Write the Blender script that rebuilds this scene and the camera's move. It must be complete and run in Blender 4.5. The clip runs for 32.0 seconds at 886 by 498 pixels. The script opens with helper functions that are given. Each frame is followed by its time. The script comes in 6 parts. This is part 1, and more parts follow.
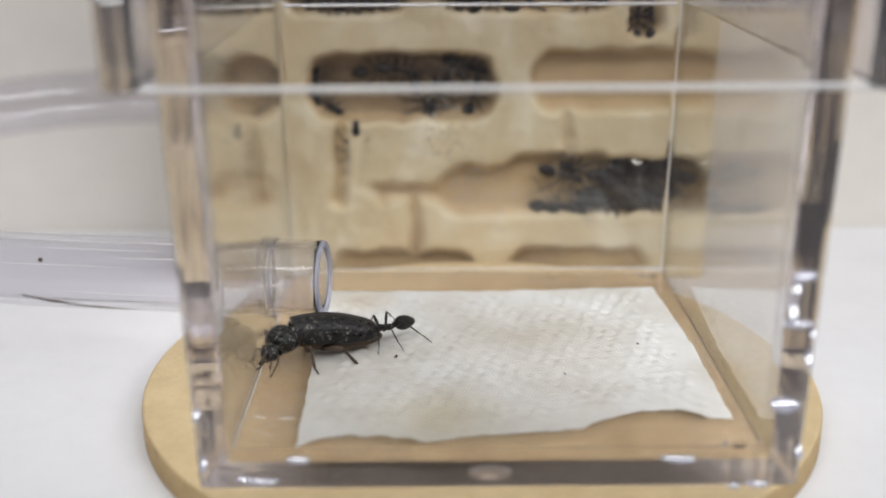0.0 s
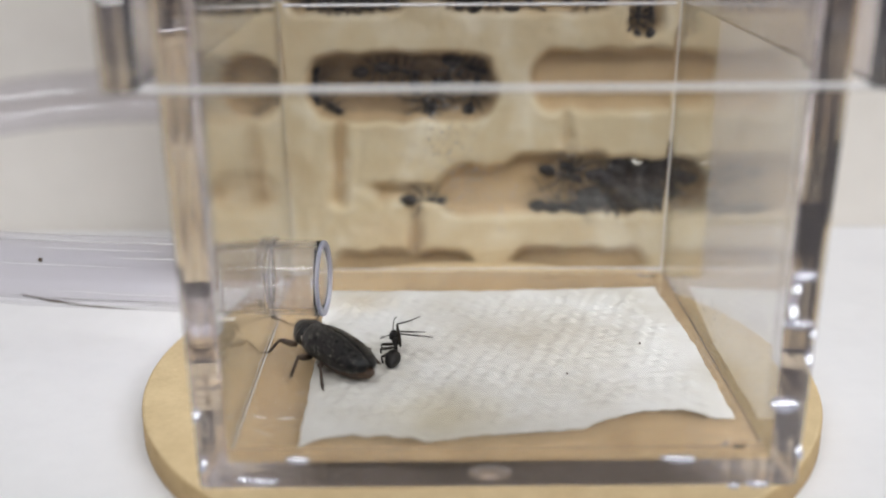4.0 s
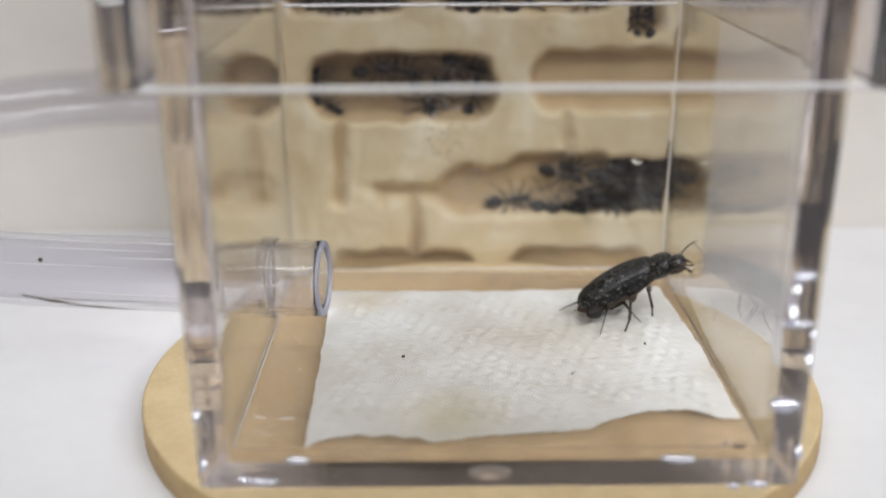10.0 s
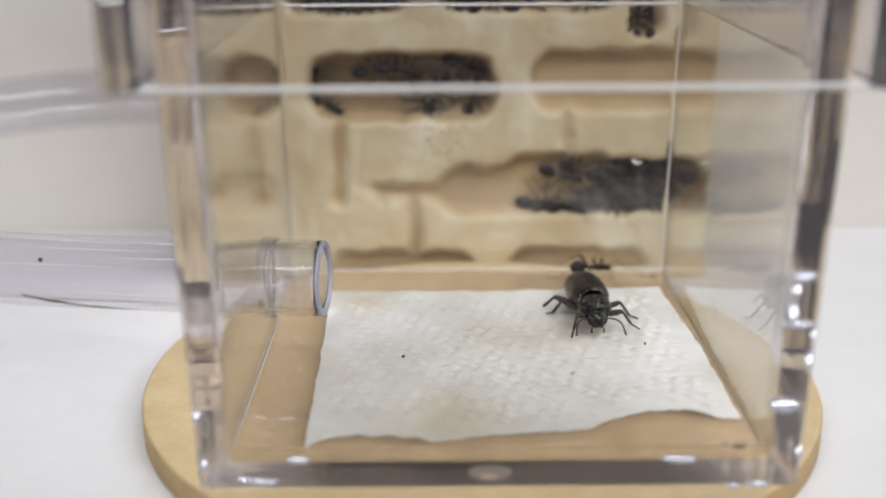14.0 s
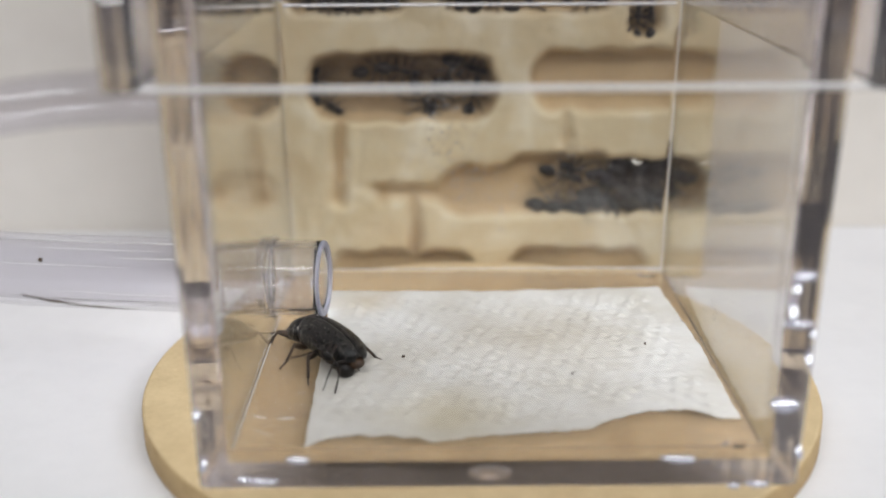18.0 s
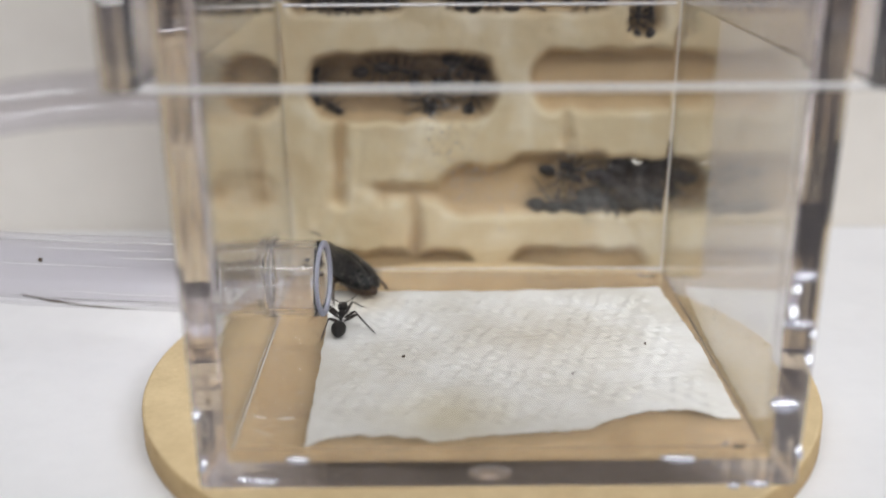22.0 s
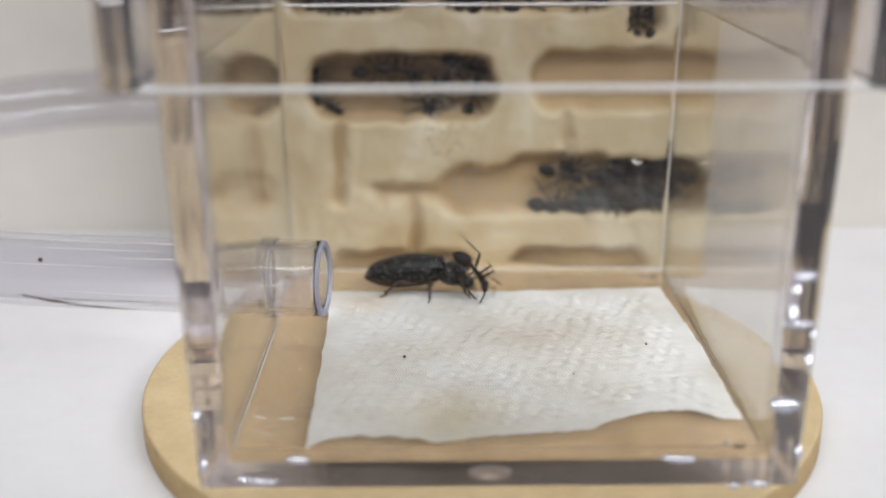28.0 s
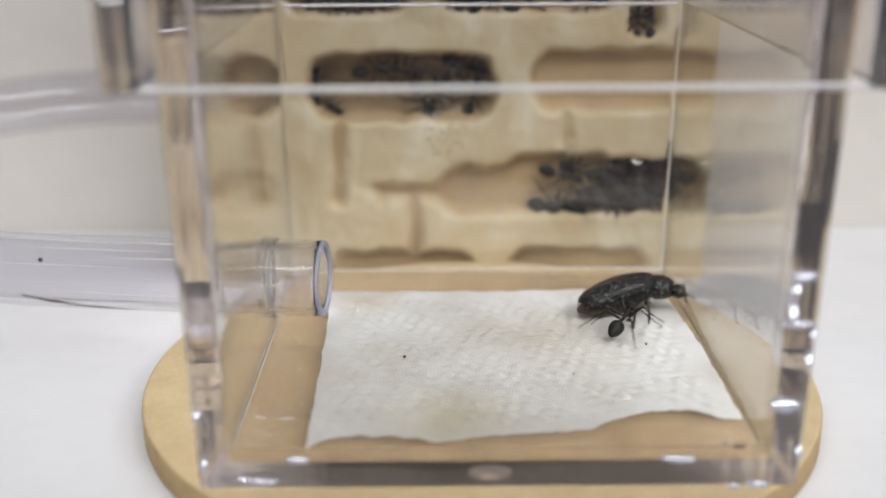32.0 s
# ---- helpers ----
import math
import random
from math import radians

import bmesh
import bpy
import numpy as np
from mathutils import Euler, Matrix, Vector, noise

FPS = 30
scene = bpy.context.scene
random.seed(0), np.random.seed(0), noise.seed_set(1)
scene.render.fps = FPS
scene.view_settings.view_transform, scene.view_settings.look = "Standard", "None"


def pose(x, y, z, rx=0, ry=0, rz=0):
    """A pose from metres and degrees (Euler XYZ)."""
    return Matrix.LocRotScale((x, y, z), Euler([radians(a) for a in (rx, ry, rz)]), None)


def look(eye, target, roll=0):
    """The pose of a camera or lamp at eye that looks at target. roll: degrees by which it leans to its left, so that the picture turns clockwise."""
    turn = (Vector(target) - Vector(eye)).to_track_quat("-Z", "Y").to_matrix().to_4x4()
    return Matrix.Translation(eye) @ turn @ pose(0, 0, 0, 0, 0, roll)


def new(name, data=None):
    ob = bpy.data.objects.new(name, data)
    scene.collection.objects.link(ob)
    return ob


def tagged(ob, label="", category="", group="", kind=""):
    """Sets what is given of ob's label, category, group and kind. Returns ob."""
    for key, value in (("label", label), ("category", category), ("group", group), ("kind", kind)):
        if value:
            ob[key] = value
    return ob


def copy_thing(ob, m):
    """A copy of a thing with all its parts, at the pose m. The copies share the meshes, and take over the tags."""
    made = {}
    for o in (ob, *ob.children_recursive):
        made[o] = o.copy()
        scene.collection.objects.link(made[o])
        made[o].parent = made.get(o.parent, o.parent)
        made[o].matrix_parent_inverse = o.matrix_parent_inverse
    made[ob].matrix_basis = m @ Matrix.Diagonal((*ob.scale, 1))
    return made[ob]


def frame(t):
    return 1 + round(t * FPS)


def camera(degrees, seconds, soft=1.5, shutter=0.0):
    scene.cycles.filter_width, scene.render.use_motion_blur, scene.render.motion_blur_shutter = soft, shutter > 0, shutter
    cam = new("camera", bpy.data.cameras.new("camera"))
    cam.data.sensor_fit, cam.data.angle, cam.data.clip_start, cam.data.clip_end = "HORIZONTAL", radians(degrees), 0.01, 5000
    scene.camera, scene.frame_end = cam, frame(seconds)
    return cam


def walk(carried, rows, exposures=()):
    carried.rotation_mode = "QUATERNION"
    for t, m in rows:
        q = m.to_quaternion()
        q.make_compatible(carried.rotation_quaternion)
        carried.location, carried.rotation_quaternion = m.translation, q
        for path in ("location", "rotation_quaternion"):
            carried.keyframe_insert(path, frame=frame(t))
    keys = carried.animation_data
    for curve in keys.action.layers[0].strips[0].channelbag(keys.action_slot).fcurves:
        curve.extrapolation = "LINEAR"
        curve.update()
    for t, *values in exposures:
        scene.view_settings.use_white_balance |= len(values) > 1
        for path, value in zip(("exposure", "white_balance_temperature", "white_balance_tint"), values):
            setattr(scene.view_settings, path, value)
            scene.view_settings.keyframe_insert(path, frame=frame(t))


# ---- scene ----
# ---------------------------------------------------------------- camera
MM = 0.001


def at(x, y, z, rx=0, ry=0, rz=0):
    """A pose from millimetres and degrees; z = 0 is the upper side of the box's floor."""
    return pose(x * MM, y * MM, z * MM, rx, ry, rz)


cam = camera(44.16, 32.0, soft=1.8, shutter=0.5)
cam.data.dof.use_dof, cam.data.dof.focus_distance, cam.data.dof.aperture_fstop = True, 0.118, 15.5
EYE = look((-0.00503, -0.11052, 0.04874), (-0.00468, 0.00311, 0.01018), -0.327)
walk(cam, [(0.0, EYE), (32.0, EYE)], exposures=[(0.0, 0.0, 6500, 10), (32.0, 0.0, 6500, 10)])

# ---------------------------------------------------------------- world and lamps
world = bpy.data.worlds.new("room_light")
scene.world = world
world.use_nodes = True
world.node_tree.nodes["Background"].inputs["Color"].default_value = (0.9, 0.93, 1.0, 1)
world.node_tree.nodes["Background"].inputs["Strength"].default_value = 0.25


def area_lamp(name, eye, target, width, depth, watts, colour):
    data = bpy.data.lights.new(name, "AREA")
    data.shape, data.size, data.size_y, data.energy, data.color = "RECTANGLE", width, depth, watts, colour
    data.cycles.use_multiple_importance_sampling = name == "ceiling_lamp"
    ob = new(name, data)
    ob.matrix_world = look(eye, target)
    return ob


area_lamp("ceiling_lamp", (0.06, -0.46, 0.60), (0.0, 0.0, 0.0), 0.95, 0.10, 3.4, (0.915, 0.96, 0.985))
# unseen lamps added: fill from the right, fill overhead, small spot for glints
area_lamp("right_fill", (0.40, -0.16, 0.38), (0.01, 0.0, 0.0), 0.10, 0.10, 0.48, (0.96, 0.96, 0.98))
area_lamp("overhead_fill", (-0.06, 0.01, 0.74), (-0.02, 0.0, 0.0), 0.24, 0.05, 0.4, (1.0, 0.98, 0.95))
area_lamp("glint_spot", (0.16, -0.20, 0.34), (0.0, 0.0, 0.0), 0.03, 0.03, 0.06, (0.86, 0.92, 1.0))


# ---------------------------------------------------------------- materials
def material(name, base=(0.5, 0.5, 0.5), rough=0.5, metal=0.0, **inputs):
    m = bpy.data.materials.new(name)
    m.use_nodes = True
    b = m.node_tree.nodes["Principled BSDF"]
    b.inputs["Base Color"].default_value = (*base, 1)
    b.inputs["Roughness"].default_value = rough
    b.inputs["Metallic"].default_value = metal
    for key, value in inputs.items():
        b.inputs[key.replace("_", " ")].default_value = value
    return m


def node(m, kind, **values):
    n = m.node_tree.nodes.new(kind)
    for key, value in values.items():
        n.inputs[key.replace("_", " ")].default_value = value
    return n


def link(m, a, out, b, inp):
    m.node_tree.links.new(a.outputs[out], b.inputs[inp])


def bsdf(m):
    return m.node_tree.nodes["Principled BSDF"]


def ramp(m, src, out, stops):
    r = m.node_tree.nodes.new("ShaderNodeValToRGB")
    while len(r.color_ramp.elements) < len(stops):
        r.color_ramp.elements.new(0.5)
    for e, (pos, col) in zip(r.color_ramp.elements, stops):
        e.position, e.color = pos, (*col, 1)
    link(m, src, out, r, "Fac")
    return r


def mottled(name, dark, light, scale, rough=0.6, bump=0.0, bump_scale=None, detail=6.0, fine=9.0, **inputs):
    """A surface whose colour wanders at two scales, with a fine relief; scale per metre."""
    m = material(name, dark, rough, **inputs)
    tc = m.node_tree.nodes.new("ShaderNodeTexCoord")
    n1 = node(m, "ShaderNodeTexNoise", Scale=scale, Detail=detail, Roughness=0.62)
    n2 = node(m, "ShaderNodeTexNoise", Scale=scale * fine, Detail=min(detail, 3.0))
    mix = m.node_tree.nodes.new("ShaderNodeMath")
    mix.operation, mix.inputs[1].default_value = "MULTIPLY_ADD", 0.35
    link(m, tc, "Object", n1, "Vector")
    link(m, tc, "Object", n2, "Vector")
    link(m, n2, "Fac", mix, 0)
    link(m, n1, "Fac", mix, 2)
    r = ramp(m, mix, "Value", [(0.45, dark), (0.85, light)])
    link(m, r, "Color", bsdf(m), "Base Color")
    if bump:
        n3 = node(m, "ShaderNodeTexNoise", Scale=bump_scale or scale * 6, Detail=5.0)
        b = node(m, "ShaderNodeBump", Strength=bump, Distance=0.0003)
        link(m, tc, "Object", n3, "Vector")
        link(m, n3, "Fac", b, "Height")
        link(m, b, "Normal", bsdf(m), "Normal")
    return m


def clear(name, tint, ior, rough=0.0, haze=0.05, dust=0.0, waves=0.0, grain=(70, 70, 70), swell=0.07):
    """Clear plastic with a faint film of haze and grains of dust on it."""
    m = material(name, tint, rough, IOR=ior, Transmission_Weight=1.0 - haze)
    tc = m.node_tree.nodes.new("ShaderNodeTexCoord")
    if dust:
        n = node(m, "ShaderNodeTexNoise", Scale=2300.0, Detail=0.5)
        wide = node(m, "ShaderNodeTexNoise", Scale=60.0, Detail=3.0)
        mul = m.node_tree.nodes.new("ShaderNodeMath")
        mul.operation = "MULTIPLY"
        link(m, tc, "Object", n, "Vector")
        link(m, tc, "Object", wide, "Vector")
        link(m, n, "Fac", mul, 0)
        link(m, wide, "Fac", mul, 1)
        r = ramp(m, mul, "Value", [(0.2, (1 - haze * 0.6,) * 3), (0.44, (1 - haze * 1.3,) * 3), (0.50, (1 - dust,) * 3)])
        link(m, r, "Color", bsdf(m), "Transmission Weight")
    if waves:
        n = node(m, "ShaderNodeTexNoise", Scale=1.0, Detail=2.0)
        b = node(m, "ShaderNodeBump", Strength=waves, Distance=swell / grain[0])
        turn = m.node_tree.nodes.new("ShaderNodeMapping")
        turn.inputs["Scale"].default_value = grain
        link(m, tc, "Object", turn, "Vector")
        link(m, turn, "Vector", n, "Vector")
        link(m, n, "Fac", b, "Height")
        link(m, b, "Normal", bsdf(m), "Normal")
    return m


M_BOX = clear("crystal_polystyrene", (0.975, 0.97, 0.98), 1.57, 0.0, 0.006, 0.3)
M_SIDE = clear("scuffed_polystyrene", (0.985, 0.975, 0.965), 1.57, 0.0, 0.045, 0.25)
# tint puts the box's shade on the board; haze lightens the dark edge
M_UNDER = clear("shade_tinted_underside", (0.78, 0.71, 0.66), 1.57, 0.02, 0.18, 0.3)
M_END = clear("moulded_edge", (0.86, 0.77, 0.82), 1.57, 0.0, 0.05, 0.0, 1.0, (1300, 1300, 45), 0.2)
M_SKIRT = clear("lid_edge", (0.90, 0.86, 0.87), 1.57, 0.0, 0.05, 0.0, 0.3, (900, 900, 45))
# floor face likewise tinted for the shade inside the box
M_FLOOR = clear("floor_polystyrene", (0.85, 0.81, 0.75), 1.57, 0.0, 0.03, 0.3)
M_BUMP = clear("glint_dome", (0.86, 0.88, 1.0), 2.3, 0.07, 0.3)
# bright rim line is a painted glint; also serves real scuffs and scratches
M_RIM = clear("rim_glint_scuff", (0.93, 0.93, 0.92), 1.57, 0.2, 0.65)


def thin_pane(name, tint, gloss):
    """A flat pane too thin to shift what lies behind it: a tinted clear sheet with a weak mirror on it."""
    m = bpy.data.materials.new(name)
    m.use_nodes = True
    m.node_tree.nodes.remove(bsdf(m))
    t = m.node_tree.nodes.new("ShaderNodeBsdfTransparent")
    t.inputs["Color"].default_value = (*tint, 1)
    g = m.node_tree.nodes.new("ShaderNodeBsdfGlossy")
    g.inputs["Roughness"].default_value = 0.02
    mix = m.node_tree.nodes.new("ShaderNodeMixShader")
    mix.inputs["Fac"].default_value = gloss
    out = next(n for n in m.node_tree.nodes if n.bl_idname == "ShaderNodeOutputMaterial")
    link(m, t, "BSDF", mix, 1)
    link(m, g, "BSDF", mix, 2)
    link(m, mix, "Shader", out, "Surface")
    return m


M_FRONT = thin_pane("front_polystyrene", (0.865, 0.86, 0.86), 0.0)
M_LIDTOP = thin_pane("lid_top_polystyrene", (0.95, 0.95, 0.955), 0.0)
M_LIDFRONT = thin_pane("lid_front_polystyrene", (0.975, 0.97, 0.975), 0.0)


def thin_tube():
    """The wall of a clear tube, too thin to bend the light: see-through, with a gloss that grows towards its edges."""
    m = thin_pane("thin_vinyl", (0.955, 0.95, 0.965), 0.0)
    nodes = m.node_tree.nodes
    mix = next(n for n in nodes if n.type == "MIX_SHADER")
    gloss = next(n for n in nodes if n.type == "BSDF_GLOSSY")
    gloss.inputs["Roughness"].default_value = 0.09
    edge = node(m, "ShaderNodeLayerWeight", Blend=0.5)
    steep = node(m, "ShaderNodeMath")
    steep.operation, steep.inputs[1].default_value = "POWER", 3.0
    weak = node(m, "ShaderNodeMath")
    weak.operation, weak.inputs[1].default_value, weak.inputs[2].default_value = "MULTIPLY_ADD", 0.5, 0.045
    link(m, edge, "Facing", steep, 0)
    link(m, steep, "Value", weak, 0)
    link(m, weak, "Value", mix, "Fac")
    return m


M_THIN = thin_tube()
M_TUBE = clear("clear_vinyl", (0.95, 0.95, 0.985), 1.42, 0.03, 0.025, 0.0, 0.05)
M_SEAL = clear("soft_sealant", (0.95, 0.95, 0.97), 1.2, 0.12, 0.06)
M_CUT = clear("frosted_cut_end", (0.74, 0.76, 0.90), 1.42, 0.35, 0.28)
M_TABLE = mottled("white_laminate", (0.78, 0.775, 0.80), (0.83, 0.825, 0.85), 40, 0.85, 0.05, 900)
M_WALL = mottled("painted_wall", (0.79, 0.745, 0.69), (0.85, 0.805, 0.75), 25, 0.85, 0.08, 700)
# dim light of the unseen front wall and floor is put into this paint
M_DIM = mottled("shaded_room_paint", (0.42, 0.37, 0.37), (0.49, 0.44, 0.44), 3, 0.9)
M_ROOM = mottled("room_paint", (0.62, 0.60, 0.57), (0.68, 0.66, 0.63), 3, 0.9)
M_DISC = mottled("fibreboard", (0.57, 0.43, 0.24), (0.69, 0.54, 0.32), 260, 0.75, 0.12, 2500)
M_EDGE = mottled("fibreboard_edge", (0.45, 0.31, 0.15), (0.58, 0.42, 0.22), 400, 0.85, 0.25, 3000)
M_PAPER = mottled("tissue_paper", (0.74, 0.71, 0.63), (0.94, 0.935, 0.90), 75, 0.95, detail=1.0, fine=6.0)


def stain(m, x, y, near, far, colour, strength):
    """A soft round stain on a flat material, at a place in millimetres."""
    tc = m.node_tree.nodes.new("ShaderNodeTexCoord")
    rough = node(m, "ShaderNodeTexNoise", Scale=350.0, Detail=3.0)
    wob = m.node_tree.nodes.new("ShaderNodeVectorMath")
    wob.operation, wob.inputs[2].default_value = "MULTIPLY_ADD", (0, 0, 0)
    wob.inputs[1].default_value = (0.004, 0.004, 0.0)
    dist = m.node_tree.nodes.new("ShaderNodeVectorMath")
    dist.operation, dist.inputs[1].default_value = "DISTANCE", (x * MM + 0.002, y * MM + 0.002, 0.0003)
    rng = node(m, "ShaderNodeMapRange")
    for key, value in (("From Min", near * MM), ("From Max", far * MM), ("To Min", strength), ("To Max", 0.0)):
        rng.inputs[key].default_value = value
    mix = m.node_tree.nodes.new("ShaderNodeMix")
    mix.data_type, mix.blend_type = "RGBA", "MULTIPLY"
    mix.inputs[7].default_value = (*colour, 1)
    link(m, tc, "Object", rough, "Vector")
    link(m, rough, "Color", wob, 0)
    link(m, tc, "Object", wob, 2)
    link(m, wob, "Vector", dist, 0)
    link(m, dist, "Value", rng, "Value")
    link(m, rng, "Result", mix, "Factor")
    base = bsdf(m).inputs["Base Color"]
    m.node_tree.links.new(base.links[0].from_socket, mix.inputs[6])
    m.node_tree.links.new(mix.outputs[2], base)


stain(M_PAPER, -14.0, 13.0, 0.5, 5.5, (0.84, 0.74, 0.58), 0.7)
stain(M_PAPER, -4.5, -17.0, 1.0, 8.0, (0.97, 0.92, 0.78), 0.8)
stain(M_PAPER, 6.0, 0.5, 2.0, 13.0, (0.93, 0.89, 0.82), 0.6)
M_SMEAR = mottled("grey_smear", (0.20, 0.19, 0.19), (0.36, 0.35, 0.35), 900, 0.8)
M_CRUMB = mottled("crumb", (0.045, 0.03, 0.022), (0.13, 0.09, 0.06), 3000, 0.8)
M_ANT = mottled("ant_cuticle", (0.006, 0.005, 0.005), (0.016, 0.012, 0.010), 1500, 0.48, 0.1, 6000)
M_LEG = mottled("ant_leg", (0.012, 0.008, 0.006), (0.03, 0.018, 0.012), 1500, 0.45)
M_BLEG = mottled("beetle_leg", (0.025, 0.016, 0.012), (0.11, 0.075, 0.052), 1500, 0.5)
M_DUST = mottled("plaster_dust", (0.16, 0.14, 0.12), (0.55, 0.51, 0.45), 2500, 0.95)
M_BELLY = mottled("beetle_underside", (0.020, 0.014, 0.011), (0.12, 0.065, 0.035), 420, 0.5, 0.1, 3000)
M_EYE = material("beetle_eye", (0.004, 0.004, 0.004), 0.2)


def dusty(name, grooves, low=0.0):
    """Black cuticle with fine lengthwise grooves and pale plaster dust caught in them."""
    m = material(name, (0.012, 0.010, 0.010), 0.42)
    tc = m.node_tree.nodes.new("ShaderNodeTexCoord")
    speck = node(m, "ShaderNodeTexNoise", Scale=6500.0, Detail=2.0)
    patch = node(m, "ShaderNodeTexNoise", Scale=2100.0, Detail=4.0)
    mul = m.node_tree.nodes.new("ShaderNodeMath")
    mul.operation = "MULTIPLY"
    for n in (speck, patch):
        link(m, tc, "Object", n, "Vector")
    link(m, speck, "Fac", mul, 0)
    link(m, patch, "Fac", mul, 1)
    r = ramp(m, mul, "Value", [(0.27 - low, (0.006, 0.006, 0.0065)), (0.345 - low, (0.018, 0.017, 0.018)), (0.425 - low, (0.25, 0.23, 0.20))])
    link(m, r, "Color", bsdf(m), "Base Color")
    rr = ramp(m, patch, "Fac", [(0.3, (0.25, 0.25, 0.25)), (0.7, (0.44, 0.44, 0.44))])
    link(m, rr, "Color", bsdf(m), "Roughness")
    b = node(m, "ShaderNodeBump", Strength=0.3, Distance=0.00008)
    if grooves:
        w = node(m, "ShaderNodeTexWave", Scale=1100.0, Distortion=0.6, Detail=1.0)
        w.bands_direction = "Y"
        link(m, tc, "Object", w, "Vector")
        link(m, w, "Fac", b, "Height")
    else:
        pit = node(m, "ShaderNodeTexVoronoi", Scale=3200.0)
        link(m, tc, "Object", pit, "Vector")
        link(m, pit, "Distance", b, "Height")
    link(m, b, "Normal", bsdf(m), "Normal")
    return m


M_ELYTRA = dusty("beetle_wing_case", True, 0.02)
M_SHIELD = dusty("beetle_shield", False, 0.05)


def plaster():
    """Cream casting plaster; the chambers are brown, their recess shade put into the colour by depth."""
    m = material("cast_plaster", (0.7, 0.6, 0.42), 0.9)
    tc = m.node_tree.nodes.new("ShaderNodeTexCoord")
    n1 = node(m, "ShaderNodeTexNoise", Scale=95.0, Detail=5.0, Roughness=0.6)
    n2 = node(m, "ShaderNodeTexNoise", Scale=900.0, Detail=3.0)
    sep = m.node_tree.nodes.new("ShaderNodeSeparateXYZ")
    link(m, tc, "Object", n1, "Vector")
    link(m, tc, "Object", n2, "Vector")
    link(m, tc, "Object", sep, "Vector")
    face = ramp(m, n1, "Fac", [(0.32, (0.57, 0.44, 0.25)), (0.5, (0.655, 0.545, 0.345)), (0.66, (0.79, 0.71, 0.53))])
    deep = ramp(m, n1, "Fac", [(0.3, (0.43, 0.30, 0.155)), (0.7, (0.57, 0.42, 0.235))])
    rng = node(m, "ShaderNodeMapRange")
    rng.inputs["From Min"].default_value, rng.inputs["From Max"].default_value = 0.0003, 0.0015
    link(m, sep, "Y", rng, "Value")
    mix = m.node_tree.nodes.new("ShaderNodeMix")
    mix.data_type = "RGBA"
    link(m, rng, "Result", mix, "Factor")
    # deepest chamber gets a further painted shade, a darker brown
    shade_range = node(m, "ShaderNodeMapRange")
    shade_range.inputs["From Min"].default_value, shade_range.inputs["From Max"].default_value = 0.0027, 0.0044
    link(m, sep, "Y", shade_range, "Value")
    shade_mix = m.node_tree.nodes.new("ShaderNodeMix")
    shade_mix.data_type = "RGBA"
    shade_mix.inputs[7].default_value = (0.36, 0.255, 0.145, 1)
    link(m, shade_range, "Result", shade_mix, "Factor")
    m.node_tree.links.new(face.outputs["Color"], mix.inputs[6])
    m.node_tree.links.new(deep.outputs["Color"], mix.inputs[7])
    m.node_tree.links.new(mix.outputs[2], shade_mix.inputs[6])
    m.node_tree.links.new(shade_mix.outputs[2], bsdf(m).inputs["Base Color"])
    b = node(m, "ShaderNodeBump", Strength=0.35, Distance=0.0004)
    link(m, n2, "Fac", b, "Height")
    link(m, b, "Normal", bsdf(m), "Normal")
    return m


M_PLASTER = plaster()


# ---------------------------------------------------------------- mesh helpers (millimetres)
def finish(bm, name, smooth=True):
    bmesh.ops.scale(bm, vec=(MM, MM, MM), verts=bm.verts)
    bmesh.ops.recalc_face_normals(bm, faces=bm.faces)
    me = bpy.data.meshes.new(name)
    bm.to_mesh(me)
    bm.free()
    if smooth:
        me.shade_smooth()
    return me


def part(name, bm, mat, parent, label="", smooth=True, m=None):
    me = finish(bm, name, smooth)
    me.materials.append(mat)
    ob = new(name, me)
    ob.parent = parent
    if m is not None:
        ob.matrix_basis = m
    return tagged(ob, label)


def thing(name, m, label, category, group="", kind=""):
    ob = new(name)
    ob.empty_display_size = 0.002
    ob.matrix_basis = m
    return tagged(ob, label, category, group, kind)


def rings(bm, loops, caps=True, closed=False):
    """Skins a row of vertex loops of equal length."""
    vs = [[bm.verts.new(p) for p in loop] for loop in loops]
    n = len(vs[0])
    pairs = list(zip(vs, vs[1:])) + ([(vs[-1], vs[0])] if closed else [])
    for a, b in pairs:
        for i in range(n):
            bm.faces.new((a[i], a[(i + 1) % n], b[(i + 1) % n], b[i]))
    if caps and not closed:
        bm.faces.new(vs[0][::-1])
        bm.faces.new(vs[-1])
    return vs


def spine(points, radii, sides=8, bm=None, caps=True):
    """A round bar along points with a radius at each."""
    bm = bm or bmesh.new()
    pts = [Vector(p) for p in points]
    loops, side = [], None
    for i, p in enumerate(pts):
        d = (pts[min(i + 1, len(pts) - 1)] - pts[max(i - 1, 0)]).normalized()
        if side is None:
            side = d.orthogonal().normalized()
        side = (side - d * side.dot(d)).normalized()
        up = d.cross(side)
        r = radii[i] if hasattr(radii, "__len__") else radii
        loops.append([p + (side * math.cos(a) + up * math.sin(a)) * r for a in (2 * math.pi * k / sides for k in range(sides))])
    rings(bm, loops, caps)
    return bm


